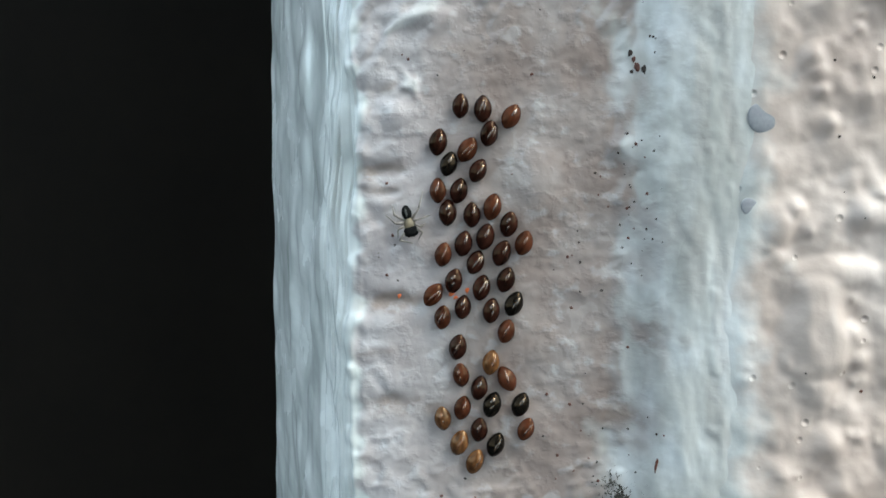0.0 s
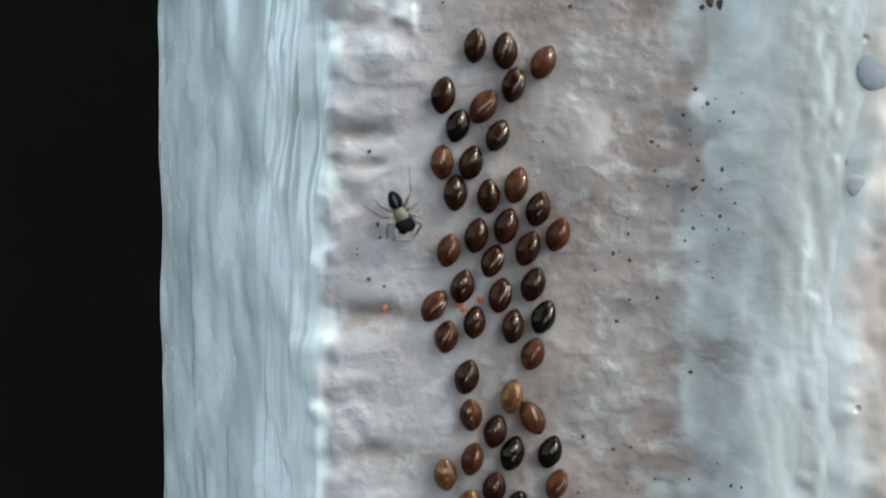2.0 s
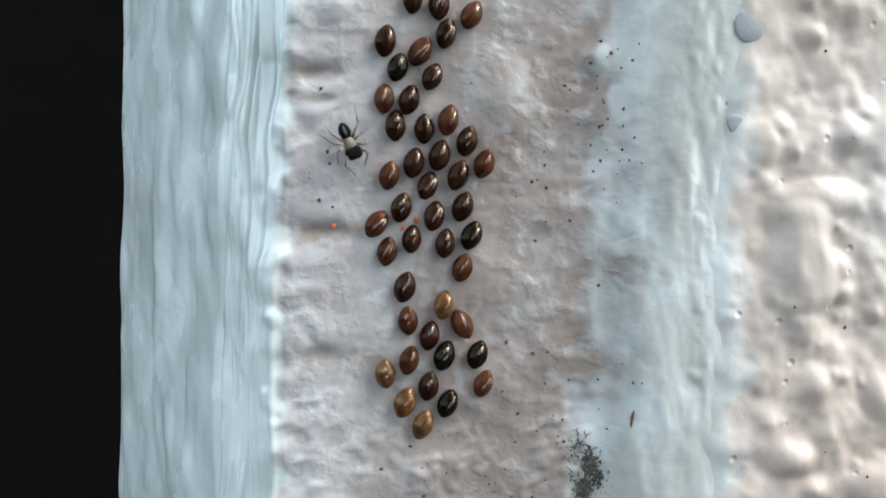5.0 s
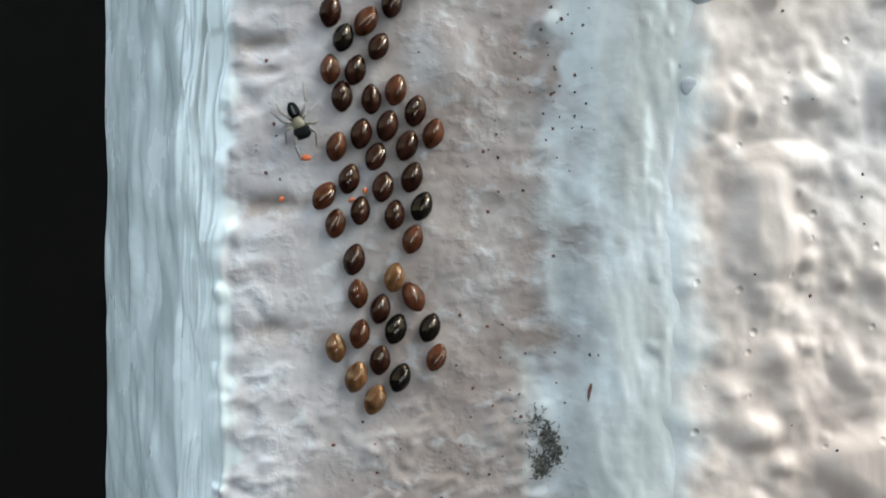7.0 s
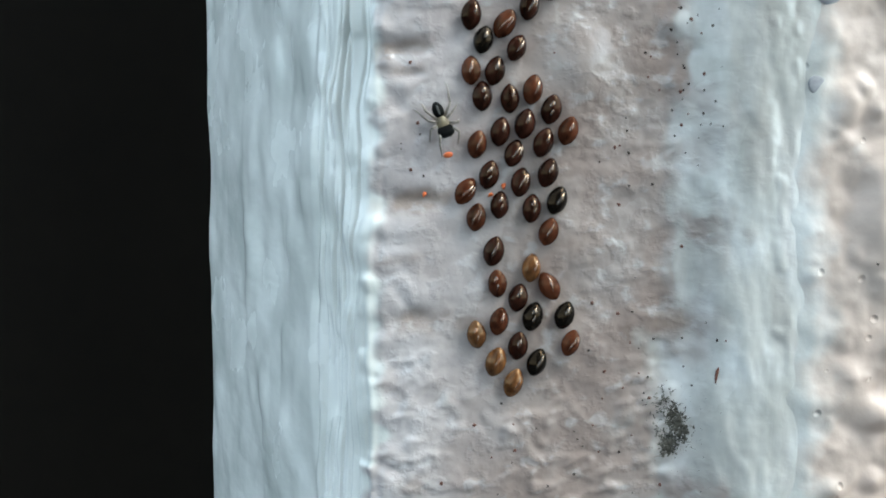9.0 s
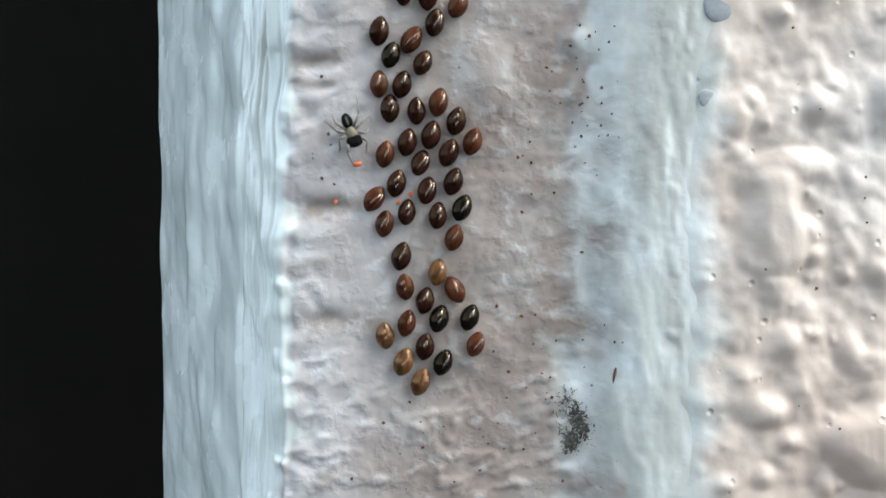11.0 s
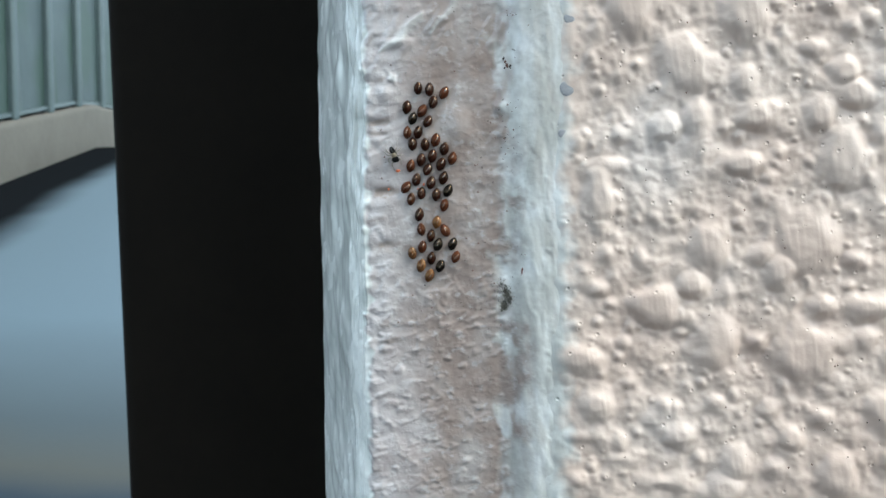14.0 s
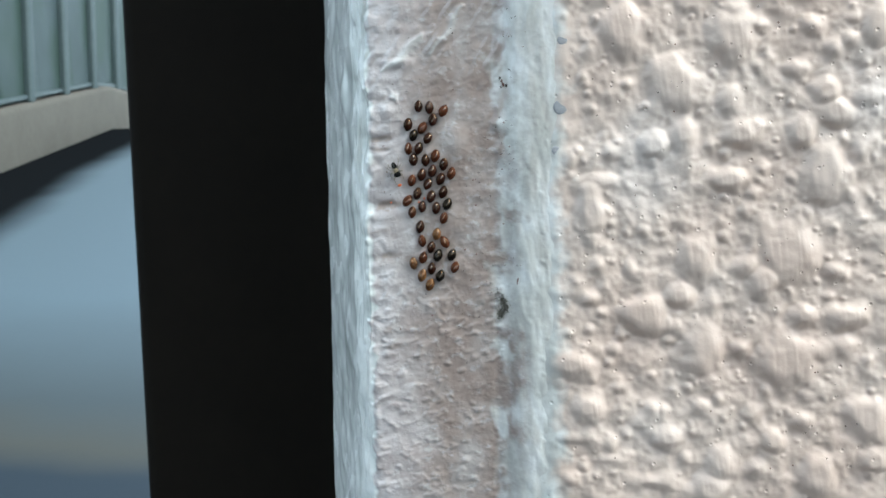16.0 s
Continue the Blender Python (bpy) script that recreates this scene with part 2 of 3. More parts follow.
# ---- the smooth painted corner: reveal, front band, sloped white edge ----
def wall_corner():
    prof = [(-22.3, 140.0), (-22.1, 31.5), (-21.8, 30.7), (-10.6, 5.2), (-9.5, 2.9), (-8.6, 1.4), (-7.9, 0.5), (-7.0, 0.1), (-5.5, 0.0),
            (8.2, 0.0), (9.6, -0.5), (11.0, -1.5), (12.5, -2.0), (14.4, -2.12), (16.0, -2.15), (17.2, -1.9), (18.6, -0.9), (18.8, 6.0), (18.8, 140.0)]
    pts = [Vector(p) for p in prof]
    xs, ys = [], []
    for a, b in zip(pts, pts[1:]):
        d = (b - a).length
        fine = (0.06 if b.x < -6.9 else 0.12) if a.x > -11 and a.y < 6 and b.y < 7 and d < 30 else (0.33 if d < 45 and a.y < 45 and b.y < 45 else 25)
        for k in range(max(1, int(d / fine))):
            t = k * fine / d
            p = a.lerp(b, min(t, 1))
            xs.append(p.x), ys.append(p.y)
    xs.append(pts[-1].x), ys.append(pts[-1].y)
    x, y = np.array(xs), np.array(ys)
    for _ in range(6):                                  # round the corners of the section
        x[1:-1], y[1:-1] = (x[:-2] + 2 * x[1:-1] + x[2:]) / 4, (y[:-2] + 2 * y[1:-1] + y[2:]) / 4
    tx, ty = np.gradient(x), np.gradient(y)
    ln = np.hypot(tx, ty)
    nx, ny = ty / ln, -tx / ln
    s = np.cumsum(ln)
    s = s - np.interp(-7.0, x[40:], s[40:])
    X, Z = np.meshgrid(x, ROWS, indexing="ij")
    S = np.repeat(s[:, None], len(ROWS), 1)
    near = step(90, 45, np.abs(Z))
    front = step(-8.0, -7.0, X) * step(9.5, 8.5, X)
    reveal = step(-7.0, -8.2, X)
    slope = step(8.5, 10, X) * step(15.0, 13.8, X)
    calm = 1 - 0.8 * np.exp(-((X - 3.6) / 2) ** 2 - ((Z - 4.9) / 2.4) ** 2) - 0.6 * np.exp(-((X + 0.5) / 3.5) ** 2 - ((Z + 1) / 12) ** 2)
    pebble = fbm((X + 0.55 * Z) / 1.25, (Z - 0.45 * X) / 0.8, 21, 2)
    h = front * (0.10 * fbm(X / 3.4, Z / 2.4, 3, 2) + calm * (0.035 * fbm((X + 0.6 * Z) / 1.3, (Z - 0.5 * X) / 0.9, 9, 2) + (0.07 + 0.08 * step(-9, -15, Z)) * np.maximum(0, pebble - 0.1)))
    tuft = np.exp(-np.abs((X + 6.9) / 1.4) ** 3)
    Zw = Z + 0.9 * vn(X / 1.6, Z / 2.2, 36) + 0.25 * X
    lump = (vn(X / 4, Zw / 1.7, 31) + 0.5 * vn(X / 2.0, Zw / 0.8 + 0.5 * X, 35)) * (0.55 + 0.6 * vn(X * 0, Z / 4.0, 38))
    h += tuft * (0.14 * np.tanh(1.3 * lump) + 0.05 * vn(X / 1.5, Z / 0.6, 33))
    for cx, cz, rx, rz, a in ((3.6, 4.9, 1.7, 2.2, 0.6), (-5.4, -2.6, 1.5, 0.60, -0.40), (-5.5, -8.9, 1.4, 0.7, -0.36), (-6.0, 5.6, 1.1, 0.5, -0.34),
                              (-4.9, 9.0, 1.1, 0.9, 0.25), (-3.6, 15.0, 2.6, 0.5, 0.25), (-5.6, 4.2, 0.8, 0.3, -0.2), (8.6, 7.2, 1.2, 0.9, 0.3)):
        h += a * np.exp(-((X - cx) / rx) ** 2 - ((Z - cz) / rz) ** 2)
    strokes = 0 * X                                     # thick strokes and wrinkles of paint
    for ax, az, bx, bz, w, a in ((-5.7, 13.8, -0.3, 18.2, 0.75, 0.26), (0.6, 16.1, 4.9, 21.4, 0.60, 0.20), (6.0, 14.2, 7.5, 17.4, 0.35, 0.10), (-4.8, 10.9, -4.2, 11.3, 0.9, 0.22), (-1.8, -14.2, 1.5, -16.6, 0.4, 0.10),
                                 (4.0, -17.0, -2.5, -21.5, 0.5, 0.10), (2.6, -12.6, 4.0, -14.6, 0.3, 0.06), (-6.5, -27.0, -1.0, -25.0, 0.6, 0.12), (-6.2, -20.5, -2.0, -19.4, 0.5, 0.10)):
        xw, zw = X + 0.5 * vn(X / 2.2, Z / 2.2, 40), Z + 0.5 * vn(X / 1.7, Z / 1.7, 44)
        t = np.clip(((xw - ax) * (bx - ax) + (zw - az) * (bz - az)) / ((bx - ax) ** 2 + (bz - az) ** 2), 0, 1)
        d2 = (xw - ax - t * (bx - ax)) ** 2 + (zw - az - t * (bz - az)) ** 2
        one = np.exp(-d2 / (w * (0.45 + 0.6 * np.sin(3.1 * t) + 0.35 * vn(X / 1.1, Z / 1.1, 39))) ** 2)
        h += a * one
        strokes = np.maximum(strokes, one * min(1, a / 0.25))
    h += front * 0.26 * step(9, 15, Z) * np.maximum(0, vn((X - 0.75 * Z) / 1.1, (Z + X) / 6, 37))     # slanting brush strokes
    h += reveal * (0.5 + 0.5 * step(-30, -19, S)) * (0.34 * vn(S / 5.0 + 0.6 * vn(S / 5, Z / 6, 42), Z / 6.5, 41) + 0.10 * vn(S / 2.6, Z / 2.6 + 0.15 * S, 43) + 0.14 * np.maximum(0, vn(S / 2.2, Z / 2.4, 49) - 0.1))
    for at, wide, deep, seed in ((-7.0, 0.25, 0.45, 111), (-5.9, 0.16, 0.60, 112), (-5.0, 0.14, 0.85, 113), (-4.1, 0.14, 0.50, 114), (-3.2, 0.12, 0.90, 115), (-2.6, 0.13, 0.45, 116), (-1.7, 0.11, 0.32, 117), (-1.1, 0.14, 0.20, 118)):
        line = S - at - 0.45 * vn(Z * 0, Z / 9, seed) - 0.18 * vn(Z * 0, Z / 2.8, seed + 20) - 0.012 * Z      # upright grooves left by the brush
        h -= deep * (0.55 + 0.6 * vn(Z * 0, Z / 5, seed + 40)) * np.exp(-np.abs(line / wide) ** 1.6) - 0.05 * np.exp(-((line - 2.2 * wide) / (1.2 * wide)) ** 2)
    h += step(-7.5, -6, S) * step(0.2, -0.8, S) * (0.10 * vn(S / 0.9, Z / 3.5, 57) + 0.14 * np.maximum(0, vn(S / 0.7, Z / 1.4, 59) - 0.25))
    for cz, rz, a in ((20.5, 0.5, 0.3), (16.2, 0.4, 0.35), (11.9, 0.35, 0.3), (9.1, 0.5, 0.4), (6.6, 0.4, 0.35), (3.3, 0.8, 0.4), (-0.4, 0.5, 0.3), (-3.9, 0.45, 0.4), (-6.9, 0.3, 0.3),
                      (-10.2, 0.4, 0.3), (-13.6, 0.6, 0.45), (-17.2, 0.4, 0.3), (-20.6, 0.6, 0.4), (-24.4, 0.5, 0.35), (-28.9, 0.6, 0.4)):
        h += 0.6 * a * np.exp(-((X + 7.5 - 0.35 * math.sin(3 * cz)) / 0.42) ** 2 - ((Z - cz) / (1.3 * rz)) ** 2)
    h += slope * (0.07 * vn((X + 0.12 * Z) / 1.8, Z / 4.5, 61) + 0.03 * vn((X + 0.3 * Z) / 1.1, Z / 2.4, 62) + 0.03 * vn((X + 0.2 * Z + 0.8 * vn(X / 2, Z / 3, 63)) / 0.6, Z / 1.9, 67) + 0.015 * fbm(X / 0.7, Z / 0.7, 68, 2))
    h += step(12.8, 13.8, X) * step(15.0, 14.4, X) * (0.04 * vn(X / 0.7, Z / 1.1, 64) + 0.16 * np.maximum(0, vn(X / 0.7, Z / 0.9 + 0.4 * X, 66) - 0.45))      # chips along the stucco
    ragged = fbm(X / 1.6, Z / 2.2, 121, 3)
    drip = vn((X + 0.16 * Z + 0.9 * vn(X / 2.5, Z / 4, 126)) / 0.9, Z / 4.2, 127)
    border = 9.4 + 1.3 * vn(Z * 0, Z / 7, 123) + 0.5 * vn(Z * 0, Z / 2.1, 124) + 1.5 * ragged
    coat = step(-2.0, 1.8, X - border) * (0.80 + 0.20 * step(-0.5, 0.5, drip))
    for cx, cz, rx, rz in ((9.4, 7.0, 1.5, 0.9), (10.0, 4.5, 1.0, 1.6), (9.9, -12.6, 1.5, 1.1), (9.5, -5.9, 0.8, 2.3), (9.9, -2.5, 1.0, 1.2), (8.7, -29.6, 1.2, 1.5), (9.1, -20.6, 1.3, 1.5), (10.2, 15.0, 1.6, 1.4), (9.9, 19.6, 1.2, 1.6)):
        coat = np.maximum(coat, 0.85 * step(1.35, 0.6, np.hypot((X - cx) / rx, (Z - cz + 0.6 * (X - cx)) / rz) + 0.45 * ragged))
    coat = np.maximum(coat, step(-7.1, -7.7, X + 0.45 * vn(Z * 0, Z / 0.9, 125) + 0.35 * lump))
    # strokes whitened: lighter paint, with their highlight put into the colour
    coat = np.maximum(coat, 0.5 * step(0.3, 1.0, strokes))
    grime = 0 * X
    for cx, cz, rx, rz, a in ((-5.3, -2.6, 2.2, 0.70, 0.8), (-5.4, -9.0, 1.7, 0.95, 0.75), (-5.9, 5.7, 1.5, 0.60, 0.7), (-6.1, 4.3, 1.2, 0.5, 0.5), (-5.6, 10.6, 1.8, 0.6, 0.5), (-6.0, -5.7, 1.2, 0.3, 0.4), (-2.7, -9.2, 0.6, 0.35, 0.5),
                             (8.8, -9.2, 1.3, 0.5, 0.55), (8.7, -10.9, 1.0, 0.3, 0.3), (8.0, -17.5, 0.9, 1.4, 0.2), (7.6, -22.5, 1.3, 1.6, 0.25), (9.6, 10.6, 1.1, 1.9, 0.45), (-5.6, -18.2, 1.4, 0.7, 0.5), (-4.6, -20.2, 1.6, 0.4, 0.45),
                             (7.6, 4.2, 1.7, 1.3, 0.25), (-0.5, 13.0, 1.8, 0.6, 0.3), (7.2, -26.0, 1.2, 1.0, 0.3), (8.95, -15.3, 0.9, 1.5, 0.55)):
        grime = np.maximum(grime, a * step(1.3, 0.3, np.hypot((X - cx) / rx, (Z - cz - 0.15 * (X - cx)) / rz) + 0.4 * ragged))
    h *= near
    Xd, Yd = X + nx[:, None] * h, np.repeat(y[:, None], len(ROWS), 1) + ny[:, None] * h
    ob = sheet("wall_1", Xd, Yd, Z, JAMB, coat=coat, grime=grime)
    return tagged(ob, "glossy painted wall corner with a white reveal and pinkish front band", "wall", kind="structure")


# ---- the stucco wall ----
LOBES_UPPER = [(23.2, 17.5, 3.0, 4.0), (29.2, 10.9, 3.4, 4.2), (30.3, 5.1, 2.0, 2.7), (35.8, 16.1, 3.0, 3.4), (44.3, 16.7, 1.7, 1.5), (48.2, 15.0, 1.5, 1.3),
               (45.7, 0.9, 3.0, 4.2), (41.9, -8.6, 4.0, 5.0), (31.5, -8.9, 2.7, 3.4), (36.5, 4.9, 2.4, 1.7), (35.3, -0.2, 2.4, 1.7), (46.8, 7.2, 2.0, 2.0),
               (21.9, 3.3, 1.3, 1.5), (27.0, 3.9, 2.0, 1.7), (19.6, -3.2, 1.8, 3.6), (23.8, 11.1, 0.9, 0.9), (39.1, -11.9, 2.0, 2.3)]
LOBES_LOWER = [(25.8, -15.5, 3.0, 2.7), (29.6, -13.5, 1.9, 1.7), (19.6, -13.9, 1.5, 1.3), (32.2, -19.5, 2.7, 3.5), (41.4, -21.0, 3.7, 3.2), (36.6, -19.5, 1.5, 1.5),
               (17.2, -21.7, 3.5, 2.0), (28.4, -30.3, 2.1, 1.7), (19.2, -26.8, 2.4, 2.0), (22.2, -19.9, 1.1, 1.1), (32.2, -26.5, 1.2, 1.1), (33.2, -36.0, 2.4, 1.7),
               (26.4, -35.5, 3.5, 1.3), (50.4, -27.4, 2.8, 3.0), (51.1, -32.4, 1.9, 1.7), (40.2, -30.4, 1.7, 1.6), (43.5, -15.8, 1.7, 1.6)]

LOBES_SMALL = [(46.6, 14.1, 1.4, 1.7), (42.5, 12.1, 1.7, 1.2), (45.8, 9.5, 1.8, 1.8), (38.5, 17.0, 1.5, 1.1), (43.1, 4.9, 1.8, 2.2), (49.4, 2.6, 1.5, 2.4), (20.9, 0.0, 1.9, 1.1), (21.2, -3.5, 1.2, 1.0),
               (37.0, -3.6, 1.1, 1.4), (38.9, 0.9, 1.1, 1.2), (48.1, -15.8, 2.8, 1.7), (44.5, -19.8, 2.6, 1.5), (26.6, -26.8, 1.5, 1.7), (21.7, -31.2, 1.0, 1.4), (21.7, -33.0, 1.7, 0.8), (16.8, -30.6, 1.9, 0.9)]
LOBES_TINY = [(17.0, -35.5, 1.4, 1.1), (38.3, -33.5, 1.7, 1.3), (34.3, -33.0, 1.7, 2.5), (45.2, -34.5, 2.4, 3.0), (43.3, -27.8, 1.7, 1.3), (48.1, -19.0, 1.5, 1.1), (37.7, -27.3, 1.5, 1.1), (46.8, -10.7, 1.7, 1.4),
              (37.1, -10.0, 1.8, 1.5), (20.5, -9.9, 1.2, 1.3), (24.1, -10.3, 0.9, 1.5), (35.2, 8.9, 1.5, 2.3), (50.2, 8.7, 1.8, 1.4), (16.9, -17.9, 1.1, 0.9), (51.0, 16.7, 1.6, 2.8), (17.4, 2.7, 1.1, 1.5)]


def wall_stucco():
    us = grown(0, 44, 0.14, 0, 900)
    edge = 13.7 + 0.03 * np.clip(ROWS, -40, 20) + 0.5 * vn(ROWS / 4.1, ROWS * 0, 71) + 0.12 * vn(ROWS / 1.1, ROWS * 0, 73)
    X = us[:, None] + edge[None, :]
    Z = np.repeat(ROWS[None, :], len(us), 0)
    rnd = random.Random(4)
    lobes = list(LOBES_UPPER + LOBES_LOWER + LOBES_SMALL + LOBES_TINY)
    for _ in range(420):                                # the wall goes on beyond what is seen near by
        x, z, r = rnd.uniform(16, 150), rnd.uniform(-130, 130), rnd.uniform(1.2, 3.6)
        if 14 < x < 53 and -38 < z < 21:
            continue
        if all((x - a) ** 2 + (z - b) ** 2 > (0.8 * (r + c)) ** 2 for a, b, c, d in lobes):
            lobes.append((x, z, r, r * rnd.uniform(0.7, 1.4)))
    for _ in range(900):                               # small drops between the lobes
        x, z, r = rnd.uniform(15.5, 75), rnd.uniform(-60, 55), rnd.uniform(0.42, 1.0) ** 1.6
        lobes.append((x, z, r, r * rnd.uniform(0.7, 1.3)))
    h = 0.30 * fbm(X / 2.8, Z / 2.6, 81, 2) + 0.14 * fbm(X / 1.2, Z / 1.3, 87, 2) + 0.03 * fbm(X / 0.55, Z / 0.5, 88, 1)
    top = np.zeros_like(h)
    wx, wz = 0.40 * vn(X / 2.4, Z / 2.2, 91) + 0.12 * vn(X / 0.9, Z / 1.1, 92), 0.40 * vn(X / 2.4, Z / 2.2, 93) + 0.12 * vn(X / 0.9, Z / 1.1, 94)
    for cx, cz, rx, rz in lobes:
        i0, i1 = np.searchsorted(us, (cx - 1.6 * rx - 17.0, cx + 1.6 * rx - 13.0))
        j0, j1 = np.searchsorted(ROWS, (cz - 1.6 * rz, cz + 1.6 * rz))
        if i1 <= i0 or j1 <= j0:
            continue
        a, b = (X[i0:i1, j0:j1] - cx) / rx, (Z[i0:i1, j0:j1] - cz) / rz
        r = np.sqrt(a * a + b * b) * (1 + 0.6 * wx[i0:i1, j0:j1]) + 0.25 * wz[i0:i1, j0:j1]
        tall = min(0.62 * min(rx, rz), 1.15)
        flat = 0.0 if min(rx, rz) < 1.6 else 0.30
        dome = tall * (1 - step(flat, 1.2, r)) * (1 - 0.12 * b + 0.10 * a)
        old = top[i0:i1, j0:j1]
        top[i0:i1, j0:j1] = old + 0.5 * (dome + np.sqrt((old - dome) ** 2 + 0.02) - np.sqrt(old ** 2 + 0.02))
    cap = step(0.45, 0.95, top)
    h = h * (1 - 0.75 * np.clip(top / 0.8, 0, 1)) + top + 0.026 * cap * vn((X + 0.10 * Z + 0.3 * vn(X / 3, Z / 4, 98)) / 0.26, Z / 7, 97)
    h *= 0.82 * step(250, 60, np.abs(Z)) * step(300, 90, X)
    U = np.repeat(us[:, None], len(ROWS), 1)
    Y = -2.35 - h * (0.25 + 0.75 * step(0.5, 5.0, U))
    lip = step(0, 2.6, U)
    Y = Y * lip + (1 - lip) * -1.88
    ob = sheet("wall_2", np.vstack([X[:1], X, X[-1:]]), np.vstack([Y[:1] * 0 + 140, Y, Y[-1:] * 0 + 140]), np.vstack([Z[:1], Z, Z[-1:]]), STUCCO)
    return tagged(ob, "pinkish painted stucco wall with flattened plaster lobes", "wall", kind="structure")


wall_corner()
wall_stucco()


def box_bm(x0, x1, y0, y1, z0, z1, bevel=0.0):
    bm = bmesh.new()
    bmesh.ops.create_cube(bm, size=1)
    for v in bm.verts:
        v.co = Vector((x0 + (v.co.x + 0.5) * (x1 - x0), y0 + (v.co.y + 0.5) * (y1 - y0), z0 + (v.co.z + 0.5) * (z1 - z0)))
    if bevel:
        bmesh.ops.bevel(bm, geom=bm.edges[:], offset=bevel, segments=3, affect="EDGES", profile=0.6)
    return bm


def empty(name, m, label, category, group=""):
    ob = new(name)
    ob.matrix_world = m
    return tagged(ob, label, category, group)


# ---- the dark post behind the reveal ----
def post():
    bm = box_bm(-0.0642, -0.0120, 0.0460, 0.0900, FLOOR * MM, 1.3, 0.003)
    ob = part("door_post", bm, DARK, None)
    ob.matrix_world = pose(0, 0, 0, 0, -1.2, 0)
    return tagged(ob, "near-black painted metal post beside the white reveal", "post")


post()


# ---- an unseen plain wall, added behind the camera to block light and darken reflections ----
PLASTER = two_tone("grey plaster", (0.20, 0.19, 0.18), (0.28, 0.27, 0.26), 6, 0.8, 0.3, 0.003)
tagged(part("light_block_wall", box_bm(-0.19, 0.34, -0.72, -0.55, FLOOR * MM, 1.3, 0.004), PLASTER, None, smooth=False), "unseen plain grey wall, added behind the camera to block light", "wall", kind="structure")


# ---- outside, seen past the post ----


def paving():
    """Dark slabs near the door, a beige strip, then wet blue-grey concrete that pales with distance; shade is painted
    dark along the low wall's foot.
    """
    m, n, l, b = shader("paving", 0.4, Specular_IOR_Level=0.12)
    tc, sep = n.new("ShaderNodeTexCoord"), n.new("ShaderNodeSeparateXYZ")
    l.new(tc.outputs["Object"], sep.inputs[0])
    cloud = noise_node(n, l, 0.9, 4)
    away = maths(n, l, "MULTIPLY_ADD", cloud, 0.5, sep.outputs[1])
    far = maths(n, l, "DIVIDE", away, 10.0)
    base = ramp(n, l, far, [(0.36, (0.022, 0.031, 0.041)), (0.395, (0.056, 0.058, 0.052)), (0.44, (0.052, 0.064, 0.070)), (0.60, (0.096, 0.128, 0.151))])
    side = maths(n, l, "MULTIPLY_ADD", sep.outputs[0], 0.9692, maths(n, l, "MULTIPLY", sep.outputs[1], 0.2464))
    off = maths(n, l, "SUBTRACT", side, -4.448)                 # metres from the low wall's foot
    # shade at the low wall's foot, put into the colour
    foot_shade = n.new("ShaderNodeMapRange")
    foot_shade.interpolation_type = "SMOOTHSTEP"
    l.new(maths(n, l, "MULTIPLY_ADD", cloud, 0.3, off), foot_shade.inputs[0])
    foot_shade.inputs[1].default_value, foot_shade.inputs[2].default_value = 0.95, 1.65
    l.new(mix(n, l, foot_shade.outputs[0], (0.007, 0.008, 0.009), base), b.inputs["Base Color"])
    l.new(maths(n, l, "MULTIPLY_ADD", foot_shade.outputs[0], -0.2, 0.75), b.inputs["Roughness"])
    l.new(maths(n, l, "MULTIPLY", foot_shade.outputs[0], 0.12), b.inputs["Specular IOR Level"])       # no sheen over the painted shade
    bump(n, l, b, noise_node(n, l, 30, 4), 0.2, 0.003)
    return m


GROUND = paving()
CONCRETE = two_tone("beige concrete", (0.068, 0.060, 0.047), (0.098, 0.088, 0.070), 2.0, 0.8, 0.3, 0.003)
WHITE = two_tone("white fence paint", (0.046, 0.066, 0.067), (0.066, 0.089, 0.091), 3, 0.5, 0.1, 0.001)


def algae_board():
    """Pale fence boards, greened in patches."""
    m, n, l, b = shader("fence board", 0.6)
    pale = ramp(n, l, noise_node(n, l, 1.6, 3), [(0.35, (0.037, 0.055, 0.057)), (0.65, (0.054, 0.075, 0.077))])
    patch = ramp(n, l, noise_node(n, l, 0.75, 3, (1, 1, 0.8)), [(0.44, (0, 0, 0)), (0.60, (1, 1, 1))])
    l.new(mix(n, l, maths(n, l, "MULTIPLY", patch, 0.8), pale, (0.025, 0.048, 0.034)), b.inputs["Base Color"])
    bump(n, l, b, noise_node(n, l, 20, 3), 0.1, 0.001)
    return m


BOARD = algae_board()
GREEN = two_tone("foliage", (0.095, 0.15, 0.125), (0.12, 0.18, 0.15), 3, 0.8, 0.3, 0.01, True)


def rise(y):
    """Height of the ramp outside, in metres."""
    return float(np.interp(y, [-3000, 3.6, 10.14, 15.27, 40, 3000], [-1.15, -1.15, 0.39, 1.35, 2.6, 2.6]))


def ground():
    ys = [-3000, -300, -40, -8, -3, 0, 1.5, 3, 3.6, 4.2, 5, 6, 7.4, 9, 10.14, 12, 13, 15.27, 20, 28, 40, 80, 300, 3000]
    xs = [-3000, -300, -60, -20, -12, -8, -5, -3, -1, 1, 4, 12, 60, 300, 3000]
    bm = bmesh.new()
    v = [[bm.verts.new((x, y, rise(y))) for y in ys] for x in xs]
    for i in range(len(xs) - 1):
        for j in range(len(ys) - 1):
            bm.faces.new((v[i][j], v[i + 1][j], v[i + 1][j + 1], v[i][j + 1]))
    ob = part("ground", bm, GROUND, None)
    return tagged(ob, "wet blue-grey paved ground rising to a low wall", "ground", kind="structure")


def along(t):
    """A point of the low wall's line, t from 0 (near) to 1 (far)."""
    a, b = Vector((-5.44, 3.36)), Vector((-8.89, 16.93))
    return a.lerp(b, t)


